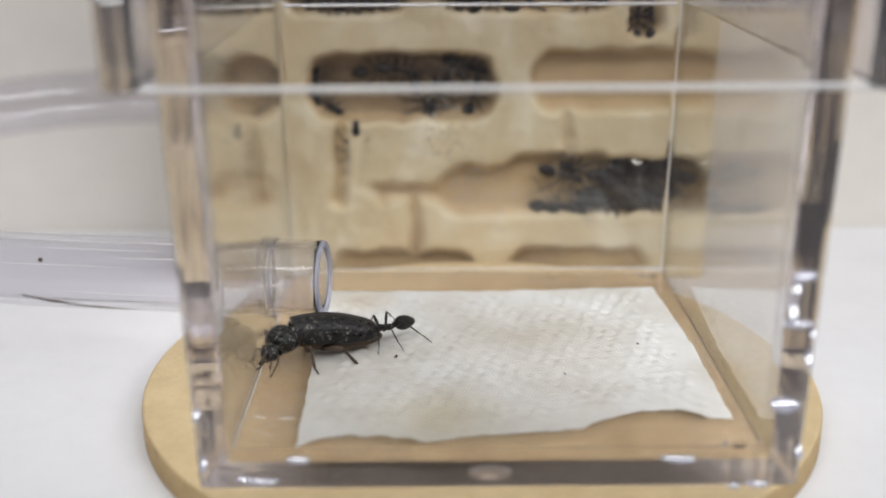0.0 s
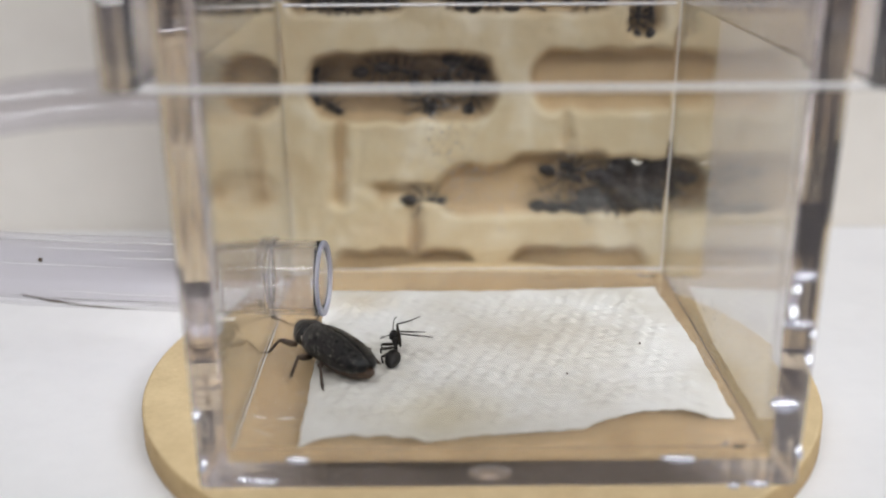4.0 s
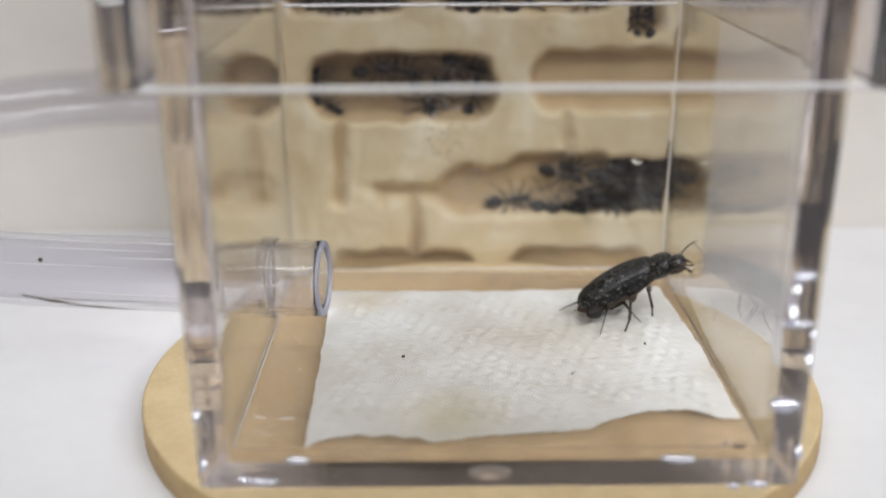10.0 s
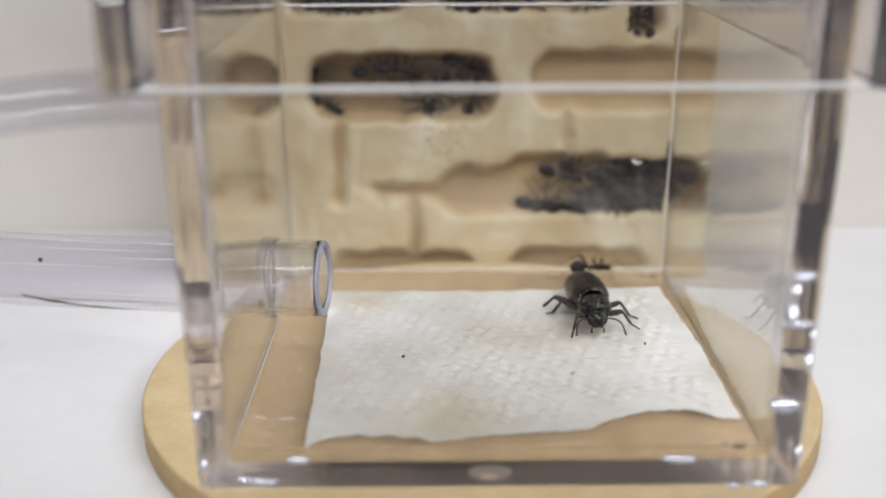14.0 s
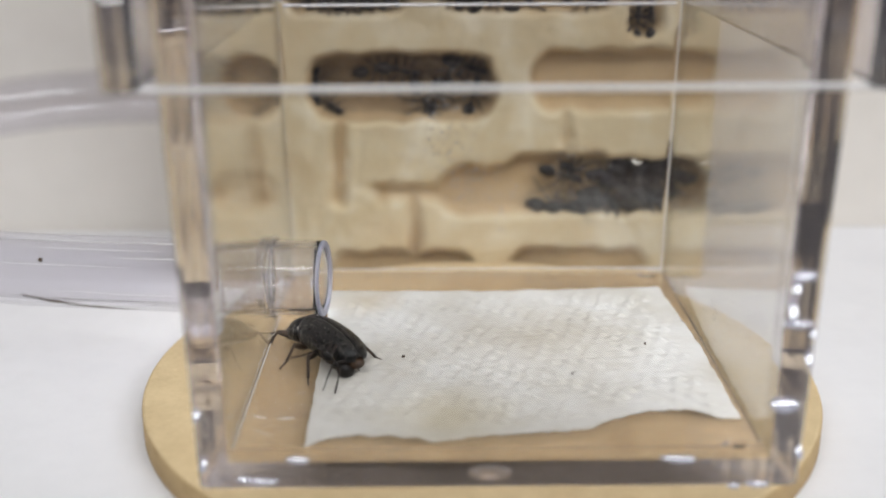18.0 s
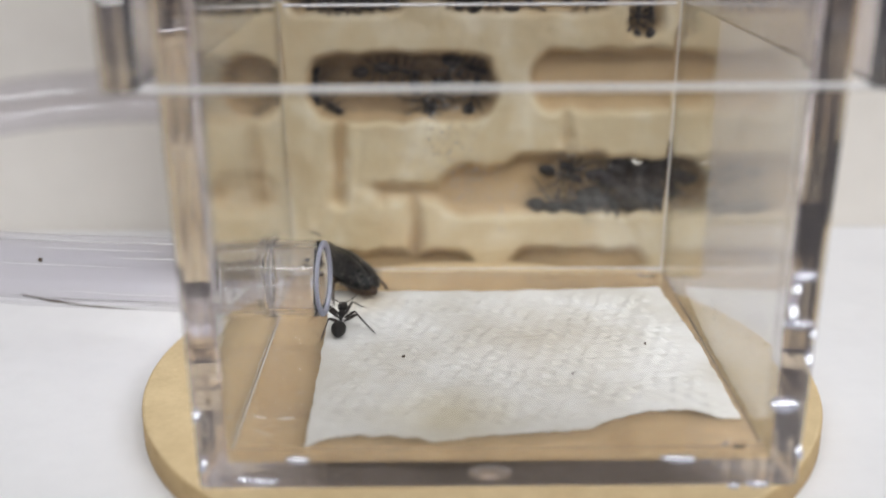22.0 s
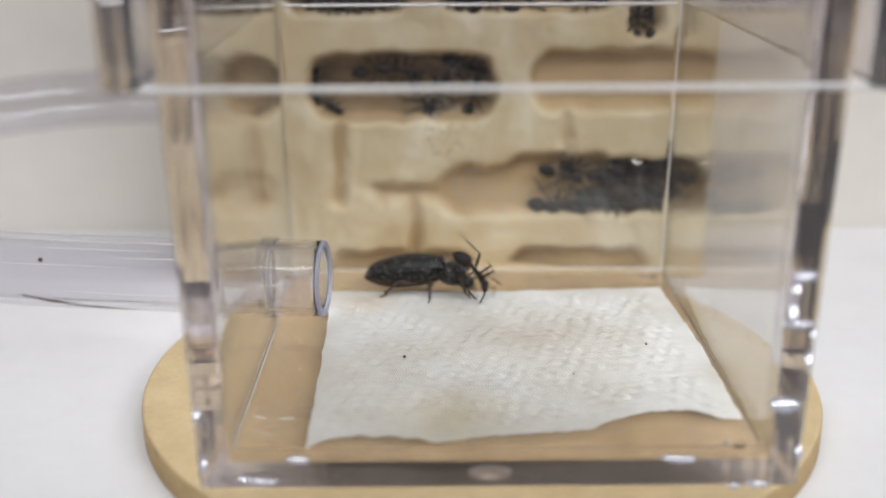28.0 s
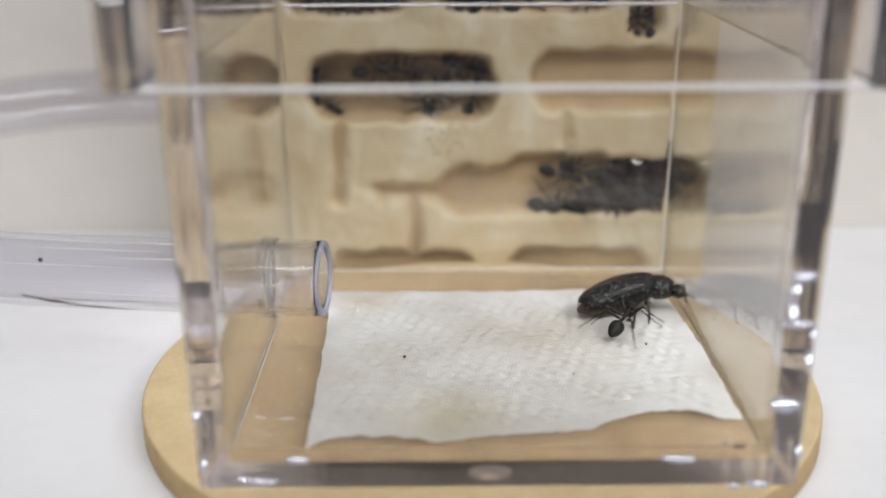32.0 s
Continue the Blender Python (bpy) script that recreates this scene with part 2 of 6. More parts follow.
def blob(length, width, height, power=2.0, sides=20, steps=14, at0=(0, 0, 0), profile=None, bm=None, flat=1.0):
    """A rounded body along x, from 0 to length; flat squeezes its underside."""
    bm = bm or bmesh.new()
    loops = []
    for i in range(steps + 1):
        u = 0.5 - 0.5 * math.cos(math.pi * i / steps)
        s = max(1 - abs(2 * u - 1) ** power, 0.0004) ** (1 / power)
        if profile:
            s *= profile(u)
        loop = []
        for k in range(sides):
            a = 2 * math.pi * k / sides
            z = math.sin(a) * height * s
            loop.append((at0[0] + u * length, at0[1] + math.cos(a) * width * s, at0[2] + (z if z > 0 else z * flat)))
        loops.append(loop)
    rings(bm, loops)
    return bm


def box(bm, x0, x1, y0, y1, z0, z1, bevel=0.0):
    r = bmesh.ops.create_cube(bm, size=1.0)
    for v in r["verts"]:
        v.co = Vector(((x0 + x1) / 2 + v.co.x * (x1 - x0), (y0 + y1) / 2 + v.co.y * (y1 - y0), (z0 + z1) / 2 + v.co.z * (z1 - z0)))
    if bevel:
        es = list({e for v in r["verts"] for e in v.link_edges})
        bmesh.ops.bevel(bm, geom=es, offset=bevel, segments=3, profile=0.5, affect="EDGES")
    return bm


def smooth_path(points, step=8):
    """Catmull-Rom samples through points."""
    p = [Vector(q) for q in points]
    p = [p[0] * 2 - p[1], *p, p[-1] * 2 - p[-2]]
    out = []
    for i in range(1, len(p) - 2):
        for k in range(step):
            t = k / step
            a, b, c, d = p[i - 1:i + 3]
            out.append(0.5 * (2 * b + (c - a) * t + (2 * a - 5 * b + 4 * c - d) * t * t + (3 * b - a - 3 * c + d) * t ** 3))
    out.append(p[-2])
    return out


# ---------------------------------------------------------------- the setting
TABLE_Z, FLOOR_Z = -5.4, -740.0


def setting():
    bm = box(bmesh.new(), -700, 700, -47, 60, TABLE_Z - 25, TABLE_Z, 1.0)
    tagged(part("table_top", bm, M_TABLE, None, smooth=False), "white laminate table top with a faint mottling", "table top", kind="structure")
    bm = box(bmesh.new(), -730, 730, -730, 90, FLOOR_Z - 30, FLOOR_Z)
    tagged(part("floor", bm, M_DIM, None, smooth=False), "room floor far below the table, painted dark for dim light", "floor", kind="structure")
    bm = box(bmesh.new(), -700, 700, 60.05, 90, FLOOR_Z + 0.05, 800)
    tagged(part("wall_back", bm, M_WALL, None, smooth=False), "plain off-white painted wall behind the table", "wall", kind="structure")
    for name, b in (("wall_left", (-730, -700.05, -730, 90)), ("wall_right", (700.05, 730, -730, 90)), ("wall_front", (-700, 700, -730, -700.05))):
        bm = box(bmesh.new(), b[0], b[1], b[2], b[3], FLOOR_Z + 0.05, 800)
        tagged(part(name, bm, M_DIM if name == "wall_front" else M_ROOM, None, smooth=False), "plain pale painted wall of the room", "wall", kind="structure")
    bm = box(bmesh.new(), -730, 730, -730, 90, 800.05, 830)
    tagged(part("ceiling", bm, M_ROOM, None, smooth=False), "plain pale ceiling", "ceiling", kind="structure")


setting()


# ---------------------------------------------------------------- wooden disc
def wooden_disc():
    ob = thing("wooden_disc", at(-0.8, -0.75, TABLE_Z), "round tan fibreboard disc lying on the table", "wooden disc")
    n, r, h = 128, 36.0, -2.25 - TABLE_Z
    bm = bmesh.new()
    loop = lambda k, z: [(k * math.cos(2 * math.pi * i / n), k * math.sin(2 * math.pi * i / n), z) for i in range(n)]
    rings(bm, [loop(r - 0.2, 0), loop(r, 0.2), loop(r, h - 0.35), loop(r - 0.1, h - 0.12), loop(r - 0.35, h)])
    me_ob = part("board", bm, M_DISC, ob)
    me_ob.data.materials.append(M_EDGE)
    for f in me_ob.data.polygons:
        if abs(f.normal.z) < 0.6:
            f.material_index = 1
        else:
            f.use_smooth = False


wooden_disc()


# ---------------------------------------------------------------- clear box and lid
DRAFT = 0.016
TUBE_Y, TUBE_Z, TUBE_R = 5.0, 6.4, 4.25


def rounded(half, r, z, seg=6):
    pts = []
    for cx, cy, a0 in ((1, 1, 0), (-1, 1, 90), (-1, -1, 180), (1, -1, 270)):
        for k in range(seg + 1):
            a = radians(a0 + 90 * k / seg)
            pts.append((cx * (half - r) + r * math.cos(a), cy * (half - r) + r * math.sin(a), z))
    return pts


def shade_by_area(me, limit):
    """Flat where a facet is large, smooth on the small facets of the fillets."""
    for f in me.polygons:
        f.use_smooth = f.area < limit * MM * MM


def clear_box():
    ob = thing("clear_plastic_box", at(0, 0, 0), "square clear plastic box with lid standing on a wooden disc", "plastic box")
    t, top = 2.4, 43.0
    half = lambda z: 24 + DRAFT * z
    loops = []
    for a in (0, 30, 60, 90):
        q, w = math.sin(radians(a)), 1 - math.cos(radians(a))
        loops.append(rounded(half(-2) + t - 0.5 + 0.5 * q, 0.35 + 0.3 * q, -2.2 + 0.5 * w))
    loops.append(rounded(half(top) + t - 0.1, 0.65, top - 0.15))
    loops.append(rounded(half(top) + t - 0.25, 0.6, top))
    loops.append(rounded(half(top) + 0.2, 0.7, top))
    loops.append(rounded(half(top), 0.6, top - 0.2))
    for a in (0, 22, 45, 67, 90):
        q, w = 1 - math.cos(radians(a)), math.sin(radians(a))
        loops.append(rounded(half(0.15) - 0.15 * q, 0.45, 0.15 * (1 - w)))
    bm = bmesh.new()
    rings(bm, loops)
    bmesh.ops.scale(bm, vec=(MM, MM, MM), verts=bm.verts)
    bmesh.ops.recalc_face_normals(bm, faces=bm.faces)
    me = bpy.data.meshes.new("body")
    bm.to_mesh(me)
    bm.free()
    body = new("body", me)
    # bore the hole for the tube through the side
    bm = bmesh.new()
    spine([(-32, TUBE_Y + 0.5, TUBE_Z - 0.1), (-20, TUBE_Y - 0.35, TUBE_Z)], TUBE_R + 0.12, 48, bm)
    cutter = new("cutter", finish(bm, "cutter", False))
    mod = body.modifiers.new("bore", "BOOLEAN")
    mod.object, mod.operation, mod.solver = cutter, "DIFFERENCE", "EXACT"
    bm = box(bmesh.new(), -23.6, 23.6, -30, -23.9, 0.72, 50)
    slot = new("slot", finish(bm, "slot", False))
    mod = body.modifiers.new("slot", "BOOLEAN")
    mod.object, mod.operation, mod.solver = slot, "DIFFERENCE", "EXACT"
    bored = bpy.data.meshes.new_from_object(body.evaluated_get(bpy.context.evaluated_depsgraph_get()))
    bpy.data.objects.remove(body)
    bpy.data.objects.remove(cutter)
    bpy.data.objects.remove(slot)
    bored.name = "body"
    bored.materials.clear()
    bored.materials.append(M_BOX)
    bored.materials.append(M_SIDE)
    bored.materials.append(M_UNDER)
    bored.materials.append(M_END)
    bored.materials.append(M_FLOOR)
    shade_by_area(bored, 40)
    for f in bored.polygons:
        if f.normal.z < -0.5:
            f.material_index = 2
        elif f.normal.z > 0.9 and f.center.z < 0.002:
            f.material_index = 4
        elif f.normal.y < -0.9 and f.center.y < -0.0255:
            f.material_index = 3
        elif abs(f.normal.y) < 0.9 and f.normal.z < 0.5:
            f.material_index = 1
    body = new("body", bored)
    body.parent, body.visible_shadow = ob, False
    # front pane, set between the side walls
    bm = bmesh.new()
    y0, y1, d = -24.0, -26.4, DRAFT * top
    loop = lambda z, k: [(-23.58, y1 - k, z), (23.58, y1 - k, z), (23.58, y0 - k, z), (-23.58, y0 - k, z)]
    rings(bm, [loop(0.75, 0.0), loop(top, d)])
    part("front_pane", bm, M_FRONT, ob, "clear front pane", smooth=False)
    # lid: top plate and hanging skirt in one moulding
    i0, low, high = 27.9, 33.7, 45.7
    loops = [rounded(i0, 0.4, high - 2.6), rounded(i0, 0.4, low + 0.15), rounded(i0 + 0.15, 0.4, low), rounded(i0 + 2.1, 0.5, low),
             rounded(i0 + 2.3, 0.6, low + 0.2), rounded(i0 + 2.3, 0.6, high - 2.6)]
    bm = bmesh.new()
    rings(bm, loops, closed=True)
    for s in (1, -1):
        bmesh.ops.bisect_plane(bm, geom=bm.verts[:] + bm.edges[:] + bm.faces[:], plane_co=(s * i0, 0, 0), plane_no=(1, 0, 0))
    lid = part("lid_skirt", bm, M_LIDFRONT, ob, "clear hanging skirt of the lid", smooth=False)
    shade_by_area(lid.data, 40)
    lid.data.materials.append(M_SKIRT)
    lid.data.materials.append(M_END)
    lid.data.materials.append(M_RIM)
    for f in lid.data.polygons:
        if abs(f.normal.y) < 0.9:
            f.material_index = 1
        elif f.normal.y < -0.9 and abs(f.center.x) > i0 * MM and f.center.y < 0:
            f.material_index = 2
        # front lip whitened in place of the bevel's caught light
        if f.normal.z < -0.5 and abs(f.center.x) < 0.02:
            f.material_index = 3
    lid.visible_shadow = False
    bm = bmesh.new()
    rings(bm, [rounded(i0 + 2.3, 1.2, high - 2.55), rounded(i0 + 2.3, 1.2, high - 0.5), rounded(i0 + 1.9, 1.0, high)])
    part("lid_plate", bm, M_LIDTOP, ob, "clear top plate of the lid", smooth=False)
    # moulding mark on the underside of the floor
    bm = bmesh.new()
    n = 40
    loop = lambda r, z: [(r * math.cos(2 * math.pi * i / n), r * math.sin(2 * math.pi * i / n), z) for i in range(n)]
    rings(bm, [loop(2.0, 0), loop(1.9, 0.06), loop(1.3, 0.11), loop(0.4, 0.13)])
    bmesh.ops.scale(bm, vec=(1.0, 0.4, 1.0), verts=bm.verts)
    mark = part("mould_mark_or_glint", bm, M_UNDER, ob, "round moulding mark", m=at(-0.7, -26.37, -0.5, 90, 0, 0))
    mark.visible_shadow = False
    # added glossy domes, tilted to the lamp, that place glints on the front edges
    for x, z, rx, rz in ((24.9, 17.8, 1.04, 0.52), (24.3, 16.8, 0.39, 0.87), (24.8, 13.5, 1.30, 0.43), (24.2, 14.9, 0.39, 1.30), (26.0, 10.3, 0.30, 0.87), (24.4, 6.0, 1.30, 0.74),
                         (26.1, 1.4, 0.30, 0.78), (15.7, 0.7, 0.87, 0.39), (16.5, 0.7, 0.61, 0.35), (15.0, 0.8, 0.96, 0.30), (22.7, -1.8, 1.13, 0.35), (-17.5, 0.9, 1.04, 0.39),
                         (-26.0, 5.4, 0.35, 0.70), (-25.7, 0.6, 0.35, 0.78), (-20.8, -1.2, 1.57, 0.35), (-22.4, -1.0, 0.61, 0.30), (20.7, -2.0, 0.61, 0.26), (26.1, 12.6, 0.26, 0.61)):
        bm = bmesh.new()
        dome = [(math.cos(radians(a)), math.sin(radians(a))) for a in (0, 15, 30, 45, 60, 75)]
        rings(bm, [[(rx * c * math.cos(2 * math.pi * i / 20), rz * c * math.sin(2 * math.pi * i / 20), 0.22 * min(rx, rz) * h) for i in range(20)] for c, h in dome])
        bump = part("mould_mark_or_glint", bm, M_BUMP, ob, "small glossy dome added for a glint", m=at(x, -26.40 - DRAFT * z, z, 50, 0, -4))
        bump.visible_shadow = False


    # pale bars painted as the light lines along the wall feet
    bm = spine([(-23.7, 23.9, 0.38), (23.7, 23.9, 0.38)], 0.11, 10)
    light_line = part("light_line", bm, M_RIM, ob, "pale bar for the light line at the foot of the back wall")
    light_line.visible_shadow = False
    bm = spine([(-23.82, -23.4, 0.16), (-23.82, 23.4, 0.16)], 0.055, 10)
    light_line = part("light_line", bm, M_RIM, ob, "pale bar for the light line at the foot of the side wall")
    light_line.visible_shadow = False
    # ejector marks on the floor
    for x, y, r in ((21.6, 22.0, 1.1), (21.6, -22.9, 1.25)):
        bm = bmesh.new()
        loop = lambda k, z: [(k * r * math.cos(2 * math.pi * i / 32), k * r * math.sin(2 * math.pi * i / 32), z) for i in range(32)]
        rings(bm, [loop(1.0, -0.02), loop(0.98, 0.06), loop(0.9, 0.1), loop(0.82, 0.1), loop(0.72, 0.04), loop(0.05, 0.04)])
        mark = part("mould_mark_or_glint", bm, M_BOX, ob, "round ejector mark", m=at(x, y, 0.0))
        mark.visible_shadow = False
    # pale scratches on the floor
    for x0, y0, x1, y1, w in ((-23.2, -16.2, -21.6, -16.9, 0.16), (-20.7, -16.9, -18.9, -16.8, 0.2), (-22.6, -19.0, -20.6, -20.4, 0.07), (-19.6, -12.0, -18.6, -11.2, 0.06)):
        bm = bmesh.new()
        pts = smooth_path([(x0, y0, 0), ((x0 + x1) / 2, (y0 + y1) / 2 - 0.08, 0), (x1, y1, 0)], 6)
        spine(pts, [w * math.sin(math.pi * (i + 0.4) / (len(pts) + 0.2)) for i in range(len(pts))], 8, bm)
        bmesh.ops.scale(bm, vec=(1, 1, 0.12), verts=bm.verts)
        scratch = part("scratch", bm, M_RIM, ob, "pale scuff in the plastic", m=at(0, 0, 0.02))
        scratch.visible_shadow = False


clear_box()


def lint_flake():
    """A curled white flake that clings to the inside of the back wall."""
    bm = bmesh.new()
    path = smooth_path([(-0.55, 0, 0.35), (-0.3, 0, 0.0), (0.1, 0, -0.2), (0.5, 0, -0.2), (0.75, 0, 0.0)], 5)
    spine(path, [0.08 + 0.16 * math.sin(math.pi * min(1.4 * i / (len(path) - 1), 1)) for i in range(len(path))], 8, bm)
    bmesh.ops.scale(bm, vec=(1, 0.5, 1), verts=bm.verts)
    tagged(part("lint_flake", bm, M_PAPER, None, m=at(20.0, 24.08, 14.6)), "small white flake clinging to the back wall of the box", "lint flake")


lint_flake()


# ---------------------------------------------------------------- tube
def hollow_tube():
    ob = thing("vinyl_tube", at(0, 0, 0), "clear flexible plastic tube looping from the box to the nest", "tube")
    path = smooth_path([(-18.2, 4.3, 6.4), (-26, 5.1, 6.3), (-40, 7.6, 6.0), (-57, 11.2, 5.6), (-72, 16.0, 6.4), (-84, 25, 9.5),
                        (-86, 37, 13.0), (-78, 46, 15.6), (-64, 50, 17.6), (-50, 50, 18.6), (-39, 49, 18.6)], 10)
    bm = bmesh.new()
    n = 40
    outer, inner, side = [], [], Vector((0, 0, 1))
    for i, p in enumerate(path):
        d = (path[min(i + 1, len(path) - 1)] - path[max(i - 1, 0)]).normalized()
        s = (side - d * side.dot(d)).normalized()
        u = d.cross(s)
        ring = lambda r: [p + (s * math.cos(a) + u * math.sin(a)) * r for a in (2 * math.pi * k / n for k in range(n))]
        outer.append(ring(TUBE_R))
        inner.append(ring(TUBE_R - 0.75))
    rings(bm, outer + inner[::-1], closed=True)
    wall = part("tube_wall", bm, M_TUBE, ob)
    wall.data.materials.append(M_THIN)
    for f in wall.data.polygons:
        f.material_index = int(f.center.x < -27 * MM)
    wall.visible_shadow = False
    # frosted cut end
    bm = bmesh.new()
    d = (path[0] - path[1]).normalized()
    s = (side - d * side.dot(d)).normalized()
    u = d.cross(s)
    ends = []
    for r, k in ((TUBE_R, 0.02), (TUBE_R, 0.28), (TUBE_R - 0.08, 0.34), (TUBE_R - 0.67, 0.34), (TUBE_R - 0.75, 0.28), (TUBE_R - 0.75, 0.02)):
        ends.append([path[0] + d * k + (s * math.cos(a) + u * math.sin(a)) * r for a in (2 * math.pi * j / n for j in range(n))])
    rings(bm, ends, closed=True)
    cut = part("cut_end", bm, M_CUT, ob, "frosted cut end of the tube")
    cut.visible_shadow = False
    # soft collar where the tube sits in the side of the box
    bm = bmesh.new()
    c, rr = Vector((-23.6, 4.9, 6.33)), []
    for k in range(12):
        a = 2 * math.pi * k / 12
        rr.append([(c.x + 0.3 * math.cos(a), c.y + (TUBE_R + 0.2 + 0.2 * math.sin(a)) * math.cos(b), c.z + (TUBE_R + 0.2 + 0.2 * math.sin(a)) * math.sin(b))
                   for b in (2 * math.pi * j / 48 for j in range(48))])
    rings(bm, rr, closed=True)
    col = part("collar", bm, M_SEAL, ob, "clear sealing ring")
    col.visible_shadow = False


hollow_tube()


def tube_scuffs():
    """Fine pale scuffs and grey smears along the outside of the tube."""
    tube = bpy.data.objects["vinyl_tube"]
    line = [Vector(p) for p in ((-27, 5.3, 6.3), (-40, 7.6, 6.0), (-57, 11.2, 5.6))]
    rng = random.Random(3)
    for a, mat, u0, u1, r in ((-18, M_RIM, 0.05, 0.95, 0.07), (-34, M_RIM, 0.3, 0.9, 0.05), (-47, M_RIM, 0.0, 0.55, 0.06), (-62, M_RIM, 0.45, 1.0, 0.05), (-104, M_RIM, 0.1, 0.8, 0.05),
                              (-118, M_SMEAR, 0.25, 0.9, 0.06), (-127, M_SMEAR, 0.0, 0.5, 0.05), (-134, M_RIM, 0.2, 1.0, 0.06)):
        pts = []
        for k in range(13):
            u = (u0 + (u1 - u0) * k / 12) * 2
            p = line[0].lerp(line[1], u) if u < 1 else line[1].lerp(line[2], u - 1)
            w = radians(a + 2.5 * noise.noise(Vector((u * 2.0, a, 0))))
            pts.append(p + Vector((0.2 * math.sin(w), math.sin(w), math.cos(w))) * (TUBE_R + 0.02))
        part("scuff", spine(pts, [r * math.sin(math.pi * (k + 0.3) / 12.6) * rng.uniform(0.6, 1.1) for k in range(13)], 6), mat, tube, "fine scuff along the tube").visible_shadow = False


tube_scuffs()


def lint_specks():
    """Tiny pale and dark specks stuck to the inside of the back wall."""
    for x, z, r, mat, label in ((10.7, 14.0, 0.07, M_PAPER, "tiny white speck of dust on the back wall of the box"), (16.7, 14.1, 0.09, M_PAPER, "tiny white speck of dust on the back wall of the box"),
                                (18.3, 11.2, 0.06, M_PAPER, "tiny white speck of dust on the back wall of the box"), (20.4, 12.4, 0.07, M_PAPER, "tiny white speck of dust on the back wall of the box"),
                                (1.5, 2.5, 0.14, M_CRUMB, "tiny dark speck on the back wall of the box")):
        bm = bmesh.new()
        bmesh.ops.create_icosphere(bm, subdivisions=1, radius=r)
        tagged(part("speck", bm, mat, None, m=at(x, 24.0 + DRAFT * z - r * 0.7, z)), label, "speck", "specks on the back wall")


lint_specks()


def dark_streak():
    """A thin dark smear along the bottom of the tube."""
    bm = bmesh.new()
    path = smooth_path([(-54.5, 9.6, 2.75), (-50, 8.2, 2.35), (-45, 6.9, 2.2), (-39.5, 5.6, 2.25)], 8)
    spine(path, [0.04 + 0.15 * math.sin(math.pi * (i / (len(path) - 1)) ** 0.7) for i in range(len(path))], 8, bm)
    tagged(part("dark_streak", bm, M_CRUMB, None), "dark streak lying in the clear tube", "dirt")
    bm = bmesh.new()
    bmesh.ops.create_icosphere(bm, subdivisions=2, radius=0.3)
    tagged(part("crumb", bm, M_CRUMB, None, m=at(-52.6, 12.4, 6.0)), "small crumb stuck inside the clear tube", "crumb")


dark_streak()


# ---------------------------------------------------------------- nest block
NEST_Y = 35.3
CHAMBERS = [(3.5, 7.9, 8.5, 3.8), (11.5, 8.7, 8.5, 4.4), (-9.9, 22.2, 12.8, 4.7), (20.9, 23.0, 14.0, 4.3), (14.5, 7.5, 20.0, 3.3), (19.0, 8.9, 14.5, 3.6), (-10.3, -3.7, 10.3, 3.1), (14.5, -3.7, 10.1, 3.3),
            (-32.0, 22.1, 4.4, 4.4), (-33.9, 7.1, 5.0, 3.3), (-17.0, 35.2, 8.5, 3.4), (6.7, 35.2, 12.1, 3.3), (22.3, 32.4, 2.4, 3.8)]
TUNNELS = [(-18.3, 18.2, -19.0, 6.5, 1.2), (-13.0, 7.6, -3.0, 7.5, 1.5), (12.1, 18.8, 12.5, 12.6, 0.8), (-8.6, 6.5, -8.4, -1.5, 1.2),
           (-15.7, 17.8, -16.2, 8.5, 0.35), (-16.2, 8.6, -12.5, 7.6, 0.6)]


def carved(x, z):
    """Depth of the carving at a place of the nest's face."""
    best = 99.0
    for cx, cz, hx, hz in CHAMBERS:
        r = min(hx, hz) * 0.92
        qx, qz = abs(x - cx) - hx + r, abs(z - cz) - hz + r
        best = min(best, math.hypot(max(qx, 0), max(qz, 0)) + min(max(qx, qz), 0) - r)
    best += 0.55 * noise.noise(Vector((x * 0.35, z * 0.35, 4.0)))
    k = min(max((0.5 - best) / 1.8, 0), 1)
    deep = (4.4 if -25 < x < 6 and 15 < z < 29 else 1.5 if z < 2 else 2.2) * k * k * (3 - 2 * k)
    for x0, z0, x1, z1, r in TUNNELS:
        dx, dz = x1 - x0, z1 - z0
        t = min(max(((x - x0) * dx + (z - z0) * dz) / (dx * dx + dz * dz), 0), 1)
        d = math.hypot(x - x0 - t * dx, z - z0 - t * dz) - r + 0.5 * noise.noise(Vector((x * 0.5, z * 0.5, 8.0)))
        k = min(max((0.6 - d) / 2.0, 0), 1)
        deep = max(deep, 1.5 * min(r, 1.0) ** 1.3 * k * k * (3 - 2 * k))
    return deep


